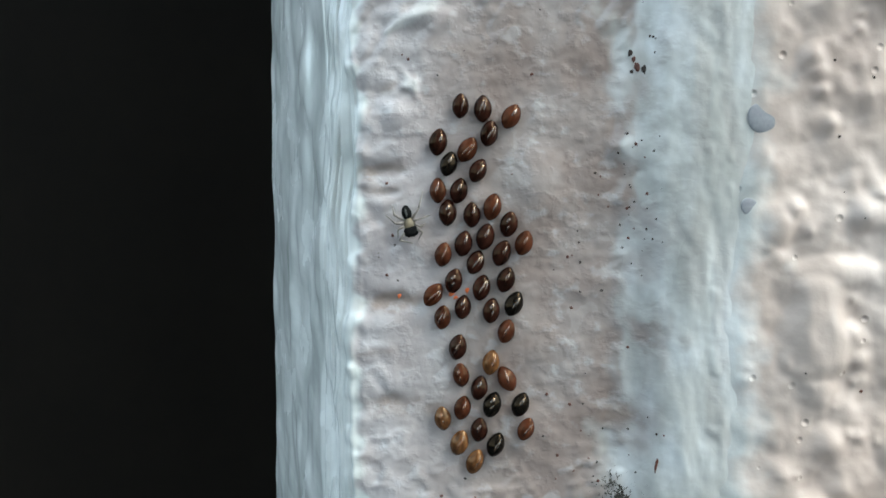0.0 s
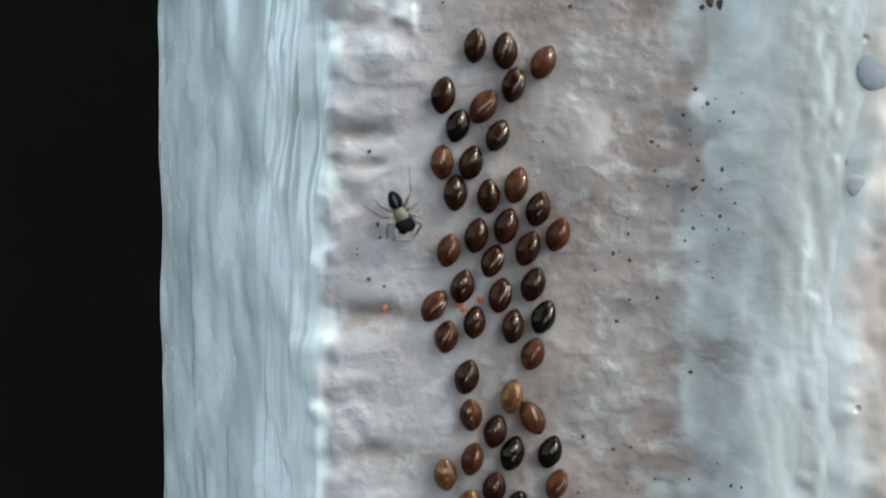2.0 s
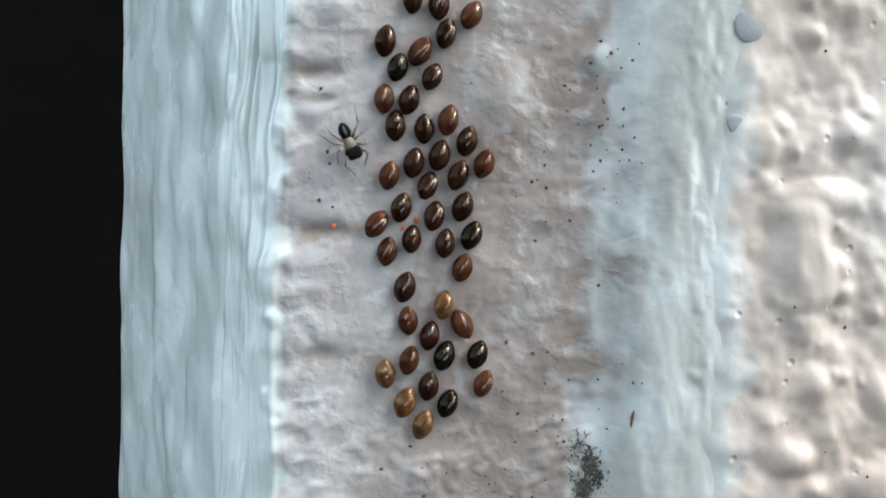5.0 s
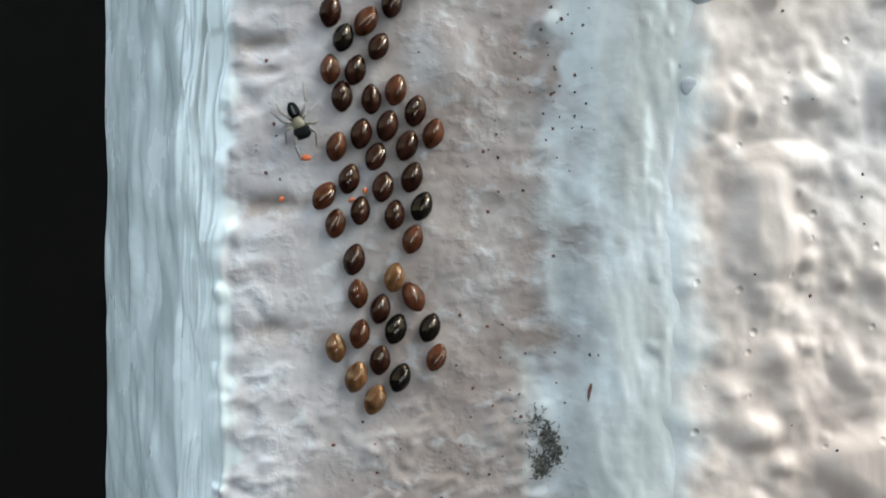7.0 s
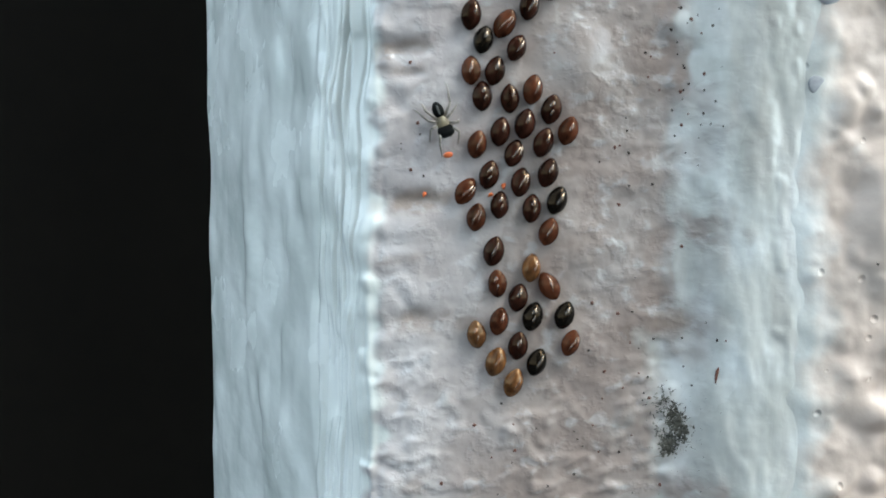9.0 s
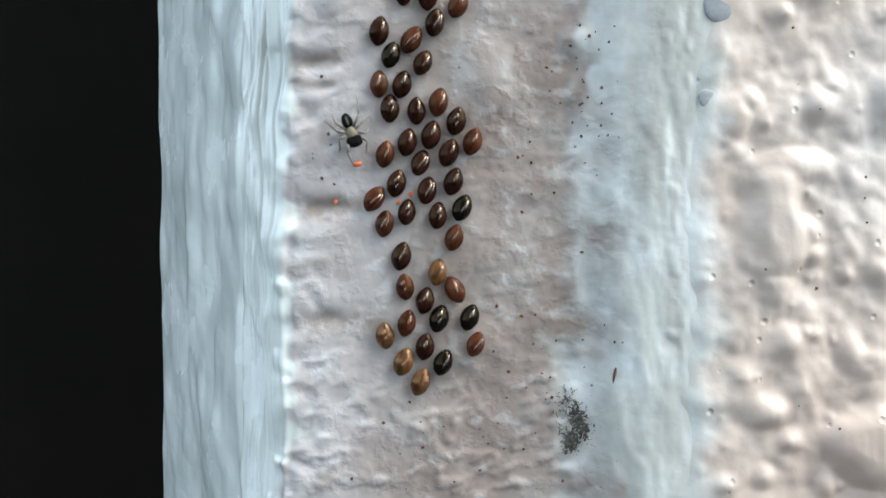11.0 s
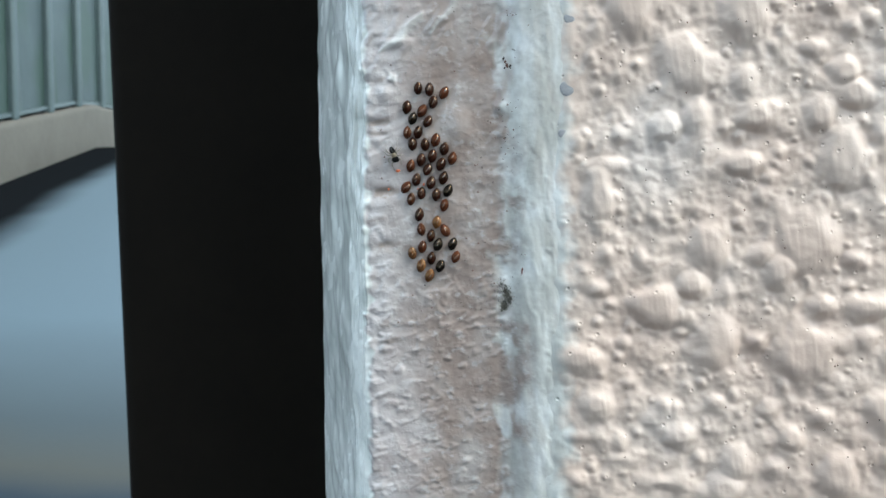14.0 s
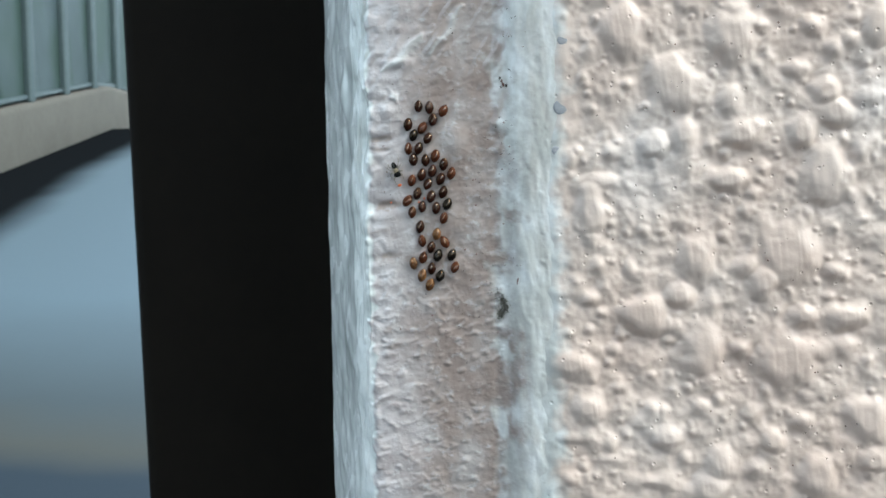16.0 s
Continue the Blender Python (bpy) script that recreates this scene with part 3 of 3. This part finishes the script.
def low_wall():
    bm = bmesh.new()
    prev = None
    side = Vector((-0.969, -0.246)) * 0.3
    for k in range(49):
        p = along(k / 24)
        z = rise(p.y)
        ring = [bm.verts.new((q.x, q.y, z + h)) for q, h in ((p, -0.1), (p, 0.68), (p + side * 0.12, 0.77), (p + side * 0.88, 0.77), (p + side, 0.68), (p + side, -0.1))]
        if prev:
            for i in range(5):
                bm.faces.new((prev[i], prev[i + 1], ring[i + 1], ring[i]))
        else:
            bm.faces.new(ring)
        prev = ring
    bm.faces.new(prev[::-1])
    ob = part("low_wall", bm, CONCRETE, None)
    return tagged(ob, "beige concrete low wall along the ramp outside", "wall")


def fence():
    root = empty("fence", Matrix.Identity(4), "pale painted fence on the low wall", "fence")
    back = Vector((-0.969, -0.246)) * 0.15
    n = 18
    for k in range(n):
        p = along(2 * (k + 0.5) / n) + back
        z = rise(p.y) + 0.75
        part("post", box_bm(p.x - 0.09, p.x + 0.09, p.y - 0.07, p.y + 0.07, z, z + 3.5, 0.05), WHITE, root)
    for h in (0.08, 3.38):
        for k in range(n - 1):
            a, b = along(2 * (k + 0.5) / n) + back, along(2 * (k + 1.5) / n) + back
            bm = box_bm(-0.025, 0.025, 0, 1, -0.03, 0.03, 0.008)
            va, vb = Vector((a.x, a.y, rise(a.y) + 0.77 + h)), Vector((b.x, b.y, rise(b.y) + 0.77 + h))
            q = (vb - va).to_track_quat("Y", "Z").to_matrix().to_4x4()
            for v in bm.verts:
                v.co = va + q.to_3x3() @ Vector((v.co.x, v.co.y * (vb - va).length, v.co.z))
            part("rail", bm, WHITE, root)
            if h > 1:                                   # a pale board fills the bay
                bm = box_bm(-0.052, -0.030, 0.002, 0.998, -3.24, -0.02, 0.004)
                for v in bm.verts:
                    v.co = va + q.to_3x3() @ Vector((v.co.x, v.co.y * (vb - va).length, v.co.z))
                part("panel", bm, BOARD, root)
    return root


def hedge():
    """Low shrubs behind the fence: many small leaf cards with gaps."""
    rnd = random.Random(8)
    bm = bmesh.new()
    for _ in range(30000):
        p = along(2.4 * rnd.random() ** 1.6) + Vector((-0.969, -0.246)) * rnd.uniform(0.6, 2.0)
        z = rise(p.y) + 0.3 + 2.6 * rnd.random() ** 1.1
        s = rnd.uniform(0.06, 0.15) * (1 + 0.05 * p.y)
        m = pose(p.x, p.y, z, rnd.uniform(0, 360), rnd.uniform(0, 360), rnd.uniform(0, 360))
        bm.faces.new([bm.verts.new(m @ Vector(c)) for c in ((-s, 0, 0), (0, -s * 0.5, s * 0.1), (s, 0, 0), (0, s * 0.5, s * 0.1))])
    ob = part("hedge", bm, GREEN, None)
    return tagged(ob, "loose green shrubs behind the pale fence", "hedge", kind="stuff")


ground()
low_wall()
fence()
hedge()


# ---- the eggs ----
EGG_LEN, EGG_WID = 1.60 * MM, 1.08 * MM


def egg_point(t, phi, bead=0.0):
    """A place on the shell: t along its length from -1 to 1, phi round it with 0 facing out of the wall."""
    rr = math.sqrt(max(1e-9, 1 - t * t)) ** 1.10 * (1 - 0.09 * t * t - 0.05 * t)
    x, y = math.sin(phi), -math.cos(phi)
    if y < 0:                                           # a soft keel along the outer side
        y = -max(0.0, 1 - abs(x) ** 1.7) ** (1 / 1.7)
    k = rr * (1 + bead)
    return Vector((x * k * EGG_WID / 2, y * k * EGG_WID * 0.40, (t + 0.03 * t ** 5) * EGG_LEN / 2.06))


def grid_mesh(name, rows, closed, material):
    bm = bmesh.new()
    v = [[bm.verts.new(p) for p in row] for row in rows]
    for a, b in zip(v, v[1:]):
        for k in range(len(a) if closed else len(a) - 1):
            q = (k + 1) % len(a)
            bm.faces.new((a[k], a[q], b[q], b[k]))
    if closed:
        bm.faces.new(v[0][::-1])
        bm.faces.new(v[-1])
    bmesh.ops.recalc_face_normals(bm, faces=bm.faces[:])
    me = bpy.data.meshes.new(name)
    bm.to_mesh(me)
    bm.free()
    me.materials.append(material)
    me.polygons.foreach_set("use_smooth", [True] * len(me.polygons))
    return me


# start and end along the egg, turn round it at both ends, half width: raised lines on the shell, shaped like its
# highlight streaks
SEAM_KINDS = (((-0.45, 0.72, -0.02, 0.42, 0.15),), ((-0.05, 0.66, 0.05, 0.25, 0.20),), ((-0.60, 0.60, -0.30, 0.30, 0.14), (-0.35, 0.72, 0.30, 0.62, 0.10)), ((0.10, 0.60, -0.22, 0.0, 0.22), (-0.45, 0.05, 0.0, 0.15, 0.12)))


def egg_meshes():
    """Spindle-shaped shells in a few shades, lying on their long side, and the raised seams along them."""
    shells, seams = [], []
    ts = [-math.cos(math.pi * (k + 0.15) / 26.3) for k in range(27)]
    for mat, gloss in zip(SHELLS, SEAMS):
        shells.append(grid_mesh("shell", [[egg_point(t, 2 * math.pi * k / 48) for k in range(48)] for t in ts], True, mat))
        kinds = []
        for lines in SEAM_KINDS:
            strips = []
            for t0, t1, p0, p1, w in lines:
                rows = []
                for k in range(17):
                    u = k / 16
                    t, c, wide = t0 + (t1 - t0) * u, p0 + (p1 - p0) * u, w * (0.08 + math.sin(math.pi * u) ** 0.7)
                    rows.append([egg_point(t, c + wide * a, b * math.sin(math.pi * u) - 0.006) for a, b in ((-1, 0.0), (-0.7, 0.05), (-0.3, 0.085), (0, 0.095), (0.3, 0.085), (0.7, 0.05), (1, 0.0))])
                strips.append(grid_mesh("seam", rows, False, gloss))
            kinds.append(strips)
        seams.append(kinds)
    return shells, seams


# place across and up in mm, lean in degrees (top to the right), shade
EGGS_TOP = [(-1.05, 9.50, 2, 0), (0.29, 9.32, 0, 0), (2.01, 8.87, 28, 1), (0.70, 7.85, 12, 0), (-2.40, 7.32, 8, 0), (-0.61, 6.87, 30, 1),
            (-1.75, 6.01, 16, 3), (0.04, 5.61, 26, 0), (-2.41, 4.39, -2, 1), (-1.12, 4.38, 14, 0), (-1.79, 3.04, 4, 0)]
EGGS_MID = [(-0.31, 2.92, 0, 0), (0.93, 3.42, 14, 1), (1.94, 2.37, 14, 0), (0.52, 1.59, 14, 0), (-0.81, 1.16, 12, 0), (2.87, 1.24, 18, 1), (-2.06, 0.47, 12, 1),
            (1.53, 0.60, 20, 0), (-0.06, 0.02, 22, 0), (-1.40, -1.15, 14, 0), (1.80, -1.02, 18, 0), (-2.65, -2.02, 34, 1), (0.32, -1.53, 14, 0),
            (-0.82, -2.75, 8, 0), (2.31, -2.49, 24, 3), (-2.08, -3.42, 10, 1), (0.93, -2.94, 10, 0), (1.86, -4.19, 18, 1)]
EGGS_LOW = [(-1.12, -5.25, 14, 0), (0.94, -6.15, 12, 2), (-0.91, -6.99, -3, 1), (1.92, -7.14, -28, 1), (0.23, -7.76, 12, 0), (-0.80, -9.05, 12, 1),
            (1.04, -8.79, 18, 3), (2.78, -8.73, 20, 3), (-2.03, -9.76, -6, 2), (3.14, -10.26, 20, 1), (0.24, -10.40, 10, 0), (-0.97, -11.26, 18, 2),
            (1.28, -11.30, 22, 3), (0.01, -12.42, 20, 2)]
EGG_WORDS = ("glossy chestnut-brown insect egg glued to the painted wall", "glossy russet-brown insect egg glued to the painted wall",
             "translucent amber insect egg glued to the painted wall", "glossy black insect egg glued to the painted wall")


def eggs():
    shells, seams = egg_meshes()
    rnd = random.Random(2)
    for x, z, lean, shade in EGGS_TOP + EGGS_MID + EGGS_LOW:
        m = pose(x * MM, -0.27 * MM, z * MM, rnd.uniform(-8, 8), lean, rnd.uniform(-16, 16))
        root = empty("insect_egg", m, EGG_WORDS[shade], "egg", "eggs of the cluster on the wall")
        k = rnd.uniform(0.95, 1.06)
        kind = 2 if lean == 34 else rnd.choice((0, 0, 0, 1, 1, 3, 2))
        for name, me in [("shell", shells[shade])] + [("seam", me) for me in seams[shade][kind]]:
            ob = new(name, me)
            ob.parent = root
            ob.scale = (k, k, k)


eggs()


# ---- specks and dirt on the wall ----
SPECKS_HIGH = [(8.4, 6.7), (10.4, 6.8), (8.8, 5.4), (7.1, 5.5), (7.4, 5.3), (9.1, 4.8), (7.3, 4.2), (9.4, 3.8), (10.1, 4.3), (7.9, 3.5), (9.0, 3.4), (9.1, 3.0), (10.6, 2.8),
               (8.6, 2.4), (9.4, 2.2), (10.1, 2.2), (9.1, 1.6), (10.0, 1.6), (6.2, 1.3), (6.1, 2.0), (9.9, 0.9), (5.5, 0.4), (4.7, -0.4), (6.3, 0.1), (9.9, -0.6),
               (7.6, -1.6), (6.3, -1.7), (5.8, -2.7), (9.2, -5.0), (9.4, 11.7), (9.2, 12.2), (9.8, 11.6), (9.1, 11.5), (9.0, 12.6)]
SPECKS_LOW = [(6.7, -6.7), (10.4, -9.1), (9.3, -10.0), (7.8, -10.1), (6.5, -10.3), (6.6, -8.6), (10.9, -10.0), (11.3, -10.0), (7.0, -10.6), (5.1, -11.9), (7.0, -12.0),
              (7.5, -12.2), (6.1, -12.8), (7.3, -13.1), (7.6, -13.4), (9.8, -12.6), (5.0, -13.4), (6.7, -15.5), (10.3, -18.4), (8.3, -18.3), (9.4, -11.6), (5.8, -8.7),
              (-5.1, 1.0), (-5.2, 1.6), (-6.1, 0.5), (-6.1, 0.2), (-5.6, 4.8), (-4.9, -1.2), (-5.6, -0.9), (2.1, 5.4), (5.8, 0.5), (4.4, -8.1), (4.2, -10.7)]
SPECKS_STUCCO = [(48.8, -3.0), (21.2, -13.5), (22.2, -6.9), (37.6, 16.3), (28.8, 11.1), (30.0, 11.0), (32.6, 1.5), (41.5, -7.0), (38.5, 19.2), (26.7, -20.5), (22.5, -25.1),
                 (36.5, -2.1), (48.0, 5.0), (46.3, -1.0), (18.9, -5.8), (28.3, -11.8), (31.5, -16.8), (44.7, -22.3), (43.6, -29.5), (35.4, -27.4), (20.0, 11.8), (45.5, 8.5)]
bpy.context.view_layer.update()
DEPS = bpy.context.evaluated_depsgraph_get()


def on_wall(x, z):
    """The wall's surface in front of (x, z), millimetres."""
    hit, at, normal, _, ob, _ = scene.ray_cast(DEPS, Vector((x * MM, -0.03, z * MM)), Vector((0, 1, 0)))
    return at.y / MM if hit else 0.0


def crumb(bm, rnd, c, r):
    ret = bmesh.ops.create_icosphere(bm, subdivisions=1, radius=r)
    for v in ret["verts"]:
        v.co = Vector((v.co.x * rnd.uniform(0.7, 1.4), v.co.y * 0.6, v.co.z * rnd.uniform(0.7, 1.4))) + Vector(c)


def specks():
    rnd = random.Random(5)
    kinds = []
    for k in range(6):
        bm = bmesh.new()
        crumb(bm, rnd, (0, 0, 0), 0.05 * MM * (0.7 + 0.18 * k))
        me = bpy.data.meshes.new("speck")
        bm.to_mesh(me)
        bm.free()
        me.materials.append(BROWN if k % 3 == 2 else SPECK)
        kinds.append(me)
    more = [(rnd.uniform(-4, 7.5), rnd.uniform(-24, -13)) for _ in range(22)] + [(rnd.uniform(-5, 8), rnd.uniform(11, 21)) for _ in range(12)]
    more += [(rnd.gauss(10.2, 0.8), rnd.uniform(12.5, 21)) for _ in range(18)] + [(rnd.gauss(9.6, 1.1), rnd.uniform(-1, 8)) for _ in range(16)]
    more += [(rnd.uniform(20, 52), rnd.uniform(-36, 20)) for _ in range(50)]
    for x, z in SPECKS_HIGH + SPECKS_LOW + SPECKS_STUCCO + more:
        me = rnd.choice(kinds)
        ob = new("dirt_speck", me)
        ob.matrix_world = pose(x * MM, (on_wall(x, z) - 0.01) * MM, z * MM, 0, rnd.uniform(0, 360), 0)
        if 8.9 < x < 9.9 and 11.4 < z < 12.7:            # a clump of larger droppings
            ob.scale = (3.0, 1.8, 3.4)
        else:
            ob.scale = (1.25, 1.1, 1.25)
        tagged(ob, "tiny dark dirt speck on the painted wall", "speck", "dirt specks on the wall")


def mould():
    """Crumbs along wandering threads, in two joined clumps."""
    rnd = random.Random(6)
    seed = bmesh.new()
    bmesh.ops.create_icosphere(seed, subdivisions=1, radius=1.0)
    ball, tris = [v.co.copy() for v in seed.verts], [[v.index for v in f.verts] for f in seed.faces]
    seed.free()
    co, faces = [], []

    def grain(x, z, r, flat):
        y, at = on_wall(x, z), len(co)
        a, b = r * rnd.uniform(0.7, 1.5), r * rnd.uniform(0.7, 1.5)
        co.extend((((x + a * v.x) * MM, (y + flat * r * v.y) * MM, (z + b * v.z) * MM) for v in ball))
        faces.extend([[at + i for i in t] for t in tris])
    for _ in range(300):
        cx, cz, sx, sz = rnd.choice(((9.05, -14.5, 0.24, 0.35), (8.75, -16.0, 0.24, 0.30), (9.35, -15.3, 0.22, 0.4), (8.9, -15.2, 0.35, 0.6), (8.75, -16.0, 0.24, 0.30), (9.05, -14.5, 0.24, 0.35), (8.4, -13.6, 0.4, 0.4)))
        x, z, a = rnd.gauss(cx, sx), rnd.gauss(cz, sz), rnd.uniform(0, 6.28)
        for _ in range(rnd.randrange(3, 10)):
            a += rnd.uniform(-0.9, 0.9)
            x, z = x + 0.05 * math.cos(a), z + 0.05 * math.sin(a)
            grain(x, z, rnd.uniform(0.012, 0.042), 0.7)
    for _ in range(130):                                # merged smudges under the crumbs
        cx, cz = rnd.choice(((9.05, -14.6), (8.75, -16.0), (9.3, -15.3)))
        grain(rnd.gauss(cx, 0.20), rnd.gauss(cz, 0.33), rnd.uniform(0.05, 0.13), 0.25)
    for _ in range(130):                                # loose grains round about
        grain(rnd.gauss(8.9, 0.9), rnd.gauss(-15.2, 1.3), rnd.uniform(0.012, 0.03), 0.7)
    me = bpy.data.meshes.new("mould_patch")
    me.from_pydata(co, [], faces)
    me.materials.append(MOULD)
    me.polygons.foreach_set("use_smooth", [True] * len(me.polygons))
    tagged(new("mould_patch", me), "black crumbly mould patch on the white edge", "mould", kind="stuff")


def smear(name, x, z, length, width, turn, mat, label, category):
    bm = bmesh.new()
    bmesh.ops.create_uvsphere(bm, u_segments=12, v_segments=8, radius=1)
    for v in bm.verts:
        bend = 0.35 * (v.co.z ** 2)
        v.co = Vector((v.co.x * width * (0.75 + 0.25 * v.co.z) + bend * width, v.co.y * width * 0.6, v.co.z * length)) * MM
    ob = part(name, bm, mat, None)
    ob.matrix_world = pose(x * MM, (on_wall(x, z) - 0.03) * MM, z * MM, 0, turn, 0)
    return tagged(ob, label, category)


def blister(x, z, r):
    bm = bmesh.new()
    bmesh.ops.create_uvsphere(bm, u_segments=24, v_segments=14, radius=1)
    for v in bm.verts:
        v.co = Vector((v.co.x * r * (1 + 0.12 * v.co.z), v.co.y * r * 0.15, v.co.z * r * 0.9)) * MM
    ob = part("paint_blister", bm, BLISTER, None)
    ob.matrix_world = pose(x * MM, (on_wall(x, z) + 0.10 * r) * MM, z * MM, 0, 25, 0)
    tagged(ob, "greyish glossy paint blister on the white edge", "blister", "paint blisters")


BLISTER = two_tone("blister paint", (0.25, 0.245, 0.26), (0.37, 0.37, 0.38), 700, 0.45, 0.12, 0.0002)
blister(16.3, 8.6, 0.95)
blister(15.7, 3.6, 0.55)
blister(16.5, 16.4, 0.6)
specks()
mould()
smear("husk", 10.9, -11.9, 0.5, 0.12, 10, BROWN, "curved reddish-brown husk stuck to the white edge", "husk")
smear("orange_grain", -4.85, -2.2, 0.17, 0.14, 30, ORANGE, "small orange grain on the pinkish paint", "grain")
smear("orange_grain", -0.6, -1.75, 0.18, 0.16, 10, ORANGE, "small orange grain between the eggs", "grain")
smear("orange_grain", -1.3, -2.2, 0.16, 0.13, 60, ORANGE, "small orange grain between the eggs", "grain")


# ---- the spider ----
def tube(path, radii, sides=8):
    bm = bmesh.new()
    rings = []
    for i, (p, r) in enumerate(zip(path, radii)):
        d = (Vector(path[min(i + 1, len(path) - 1)]) - Vector(path[max(i - 1, 0)])).normalized()
        q = d.to_track_quat("Z", "Y").to_matrix()
        rings.append([bm.verts.new(Vector(p) + q @ Vector((math.cos(a), math.sin(a), 0)) * r) for a in [2 * math.pi * k / sides for k in range(sides)]])
    for a, b in zip(rings, rings[1:]):
        for k in range(sides):
            bm.faces.new((a[k], a[(k + 1) % sides], b[(k + 1) % sides], b[k]))
    bm.faces.new(rings[0][::-1])
    bm.faces.new(rings[-1])
    return bm


def blob(sx, sy, sz, at, warp=None):
    bm = bmesh.new()
    bmesh.ops.create_uvsphere(bm, u_segments=24, v_segments=16, radius=1)
    for v in bm.verts:
        c = Vector(v.co)
        if warp:
            c = warp(c)
        v.co = (Vector((c.x * sx, c.y * sy, c.z * sz)) + Vector(at)) * MM
    return bm


# in the spider's own millimetres: head end down (-z), y out of the wall is negative
LEG_PATHS = [  # hip, knee, foot on the wall
    ((0.30, -0.36), (0.63, -0.78), (0.39, -1.40)), ((0.28, -0.12), (0.72, -0.34), (0.96, -0.14)), ((0.24, 0.06), (0.60, 0.26), (1.22, 0.66)), ((0.18, 0.16), (0.74, 0.80), (1.02, 1.92)),
    ((-0.26, -0.36), (-0.56, -1.02), (-0.66, -1.80)), ((-0.28, -0.12), (-0.72, -0.15), (-0.98, -0.74)), ((-0.24, 0.06), (-0.70, 0.30), (-1.12, 1.20)), ((-0.18, 0.16), (-0.62, 0.78), (-0.64, 1.42))]


def spider():
    root = empty("spider", pose(-4.2 * MM, -0.62 * MM, 2.1 * MM, 0, -24, 0), "tiny jumping spider with tan body and black face, on the wall", "spider")
    part("abdomen", blob(0.31, 0.28, 0.45, (0, -0.02, 0.66), lambda c: Vector((c.x * (1 - 0.12 * c.z), c.y, c.z))), BLACK, root, "dark oval abdomen")
    part("stripe", blob(0.06, 0.03, 0.27, (0.0, -0.29, 0.66)), GREY, root, "pale stripe")
    part("thorax", blob(0.34, 0.27, 0.46, (0, 0, -0.05), lambda c: Vector((c.x * (1 - 0.25 * c.z), c.y, c.z))), TAN, root, "tan thorax")
    part("head", blob(0.45, 0.30, 0.34, (0, -0.03, -0.52), lambda c: Vector((math.copysign(abs(c.x) ** 0.75, c.x), c.y, math.copysign(abs(c.z) ** 0.75, c.z)))), BLACK, root, "black square head")
    for sx in (-0.16, 0.16):
        part("eye", blob(0.07, 0.07, 0.05, (sx, -0.16, -0.83)), BLACK, root)
    legs = []
    for (hx, hz), (kx, kz), (fx, fz) in LEG_PATHS:
        mid = Vector((kx, -0.28, kz))
        hip, foot = Vector((hx, 0.02, hz)), Vector((fx, 0.55, fz))
        upper = [hip, hip.lerp(mid, 0.5) + Vector((0, -0.07, 0)), mid]
        lower = [mid, mid.lerp(foot, 0.45) + Vector((0, -0.08, 0)), mid.lerp(foot, 0.8) + Vector((0, -0.03, 0)), foot]
        leg = part("leg", tube([(p - hip) * MM for p in upper], [0.072 * MM, 0.080 * MM, 0.062 * MM]), LEG, root)
        shin = part("shin", tube([(p - mid) * MM for p in lower], [0.062 * MM, 0.052 * MM, 0.036 * MM, 0.018 * MM]), LEG, leg)
        leg.location, shin.location = hip * MM, (mid - hip) * MM
        legs.append((leg, hip, shin, mid - hip))
    return root, legs


def mite():
    ob = part("orange_mite", blob(0.16, 0.14, 0.26, (0, 0, 0)), ORANGE, None)
    return tagged(ob, "small soft orange mite on the pinkish paint", "mite")


SPIDER, LEGS = spider()
MITE = mite()


def motions():
    def sp(t, x, z, lean):
        return t, pose(x * MM, -0.62 * MM, z * MM, 0, -lean, 0)
    walk(SPIDER, [sp(0, -4.12, 2.40, 14), sp(0.6, -4.18, 2.22, 21), sp(1.5, -4.22, 2.08, 24), sp(3.5, -4.19, 2.06, 24), sp(4.7, -4.15, 2.06, 25), sp(5.6, -4.05, 1.80, 24),
                  sp(6.8, -3.95, 1.60, 23), sp(9, -3.95, 1.62, 22), sp(10.2, -3.95, 1.64, 21), sp(12.3, -3.90, 1.68, 22), sp(14.5, -3.96, 1.72, 20), sp(16, -3.95, 1.72, 22)])
    for k, (leg, hip, shin, knee) in enumerate(LEGS):
        swing, fold = (-8, 6, 20, 6, 15, -8, -14, -8)[k], (35, 0, 0, 0, -85, 10, 0, 0)[k]
        rows = [(0, 1.3), (0.6, 0.9), (1.5, 1.0), (3.0, 0.95), (4.7, 1.0), (5.2, 0.2), (5.7, 0.9), (6.2, -0.2), (6.8, 0.05), (9.0, 0.0), (10.2, 0.05), (11.2, 0.15), (12.3, 0.0), (14.5, 0.05), (16, 0.0)]
        walk(shin, [(t, pose(knee.x * MM, knee.y * MM, knee.z * MM, 0, fold * max(-1, min(1, a)), 0)) for t, a in rows])
        walk(leg, [(t, pose(hip.x * MM, hip.y * MM, hip.z * MM, 0, swing * a, 0)) for t, a in rows])
    walk(MITE, [(t, pose(x * MM, -0.16 * MM, z * MM, 0, a, 0)) for t, x, z, a in ((0, -1.5, -1.9, 40), (4.7, -1.5, -1.9, 40), (5.4, -2.3, -0.9, 60), (6.3, -3.2, -0.3, 80), (6.8, -3.58, -0.1, 80), (16, -3.6, -0.08, 80))])


motions()
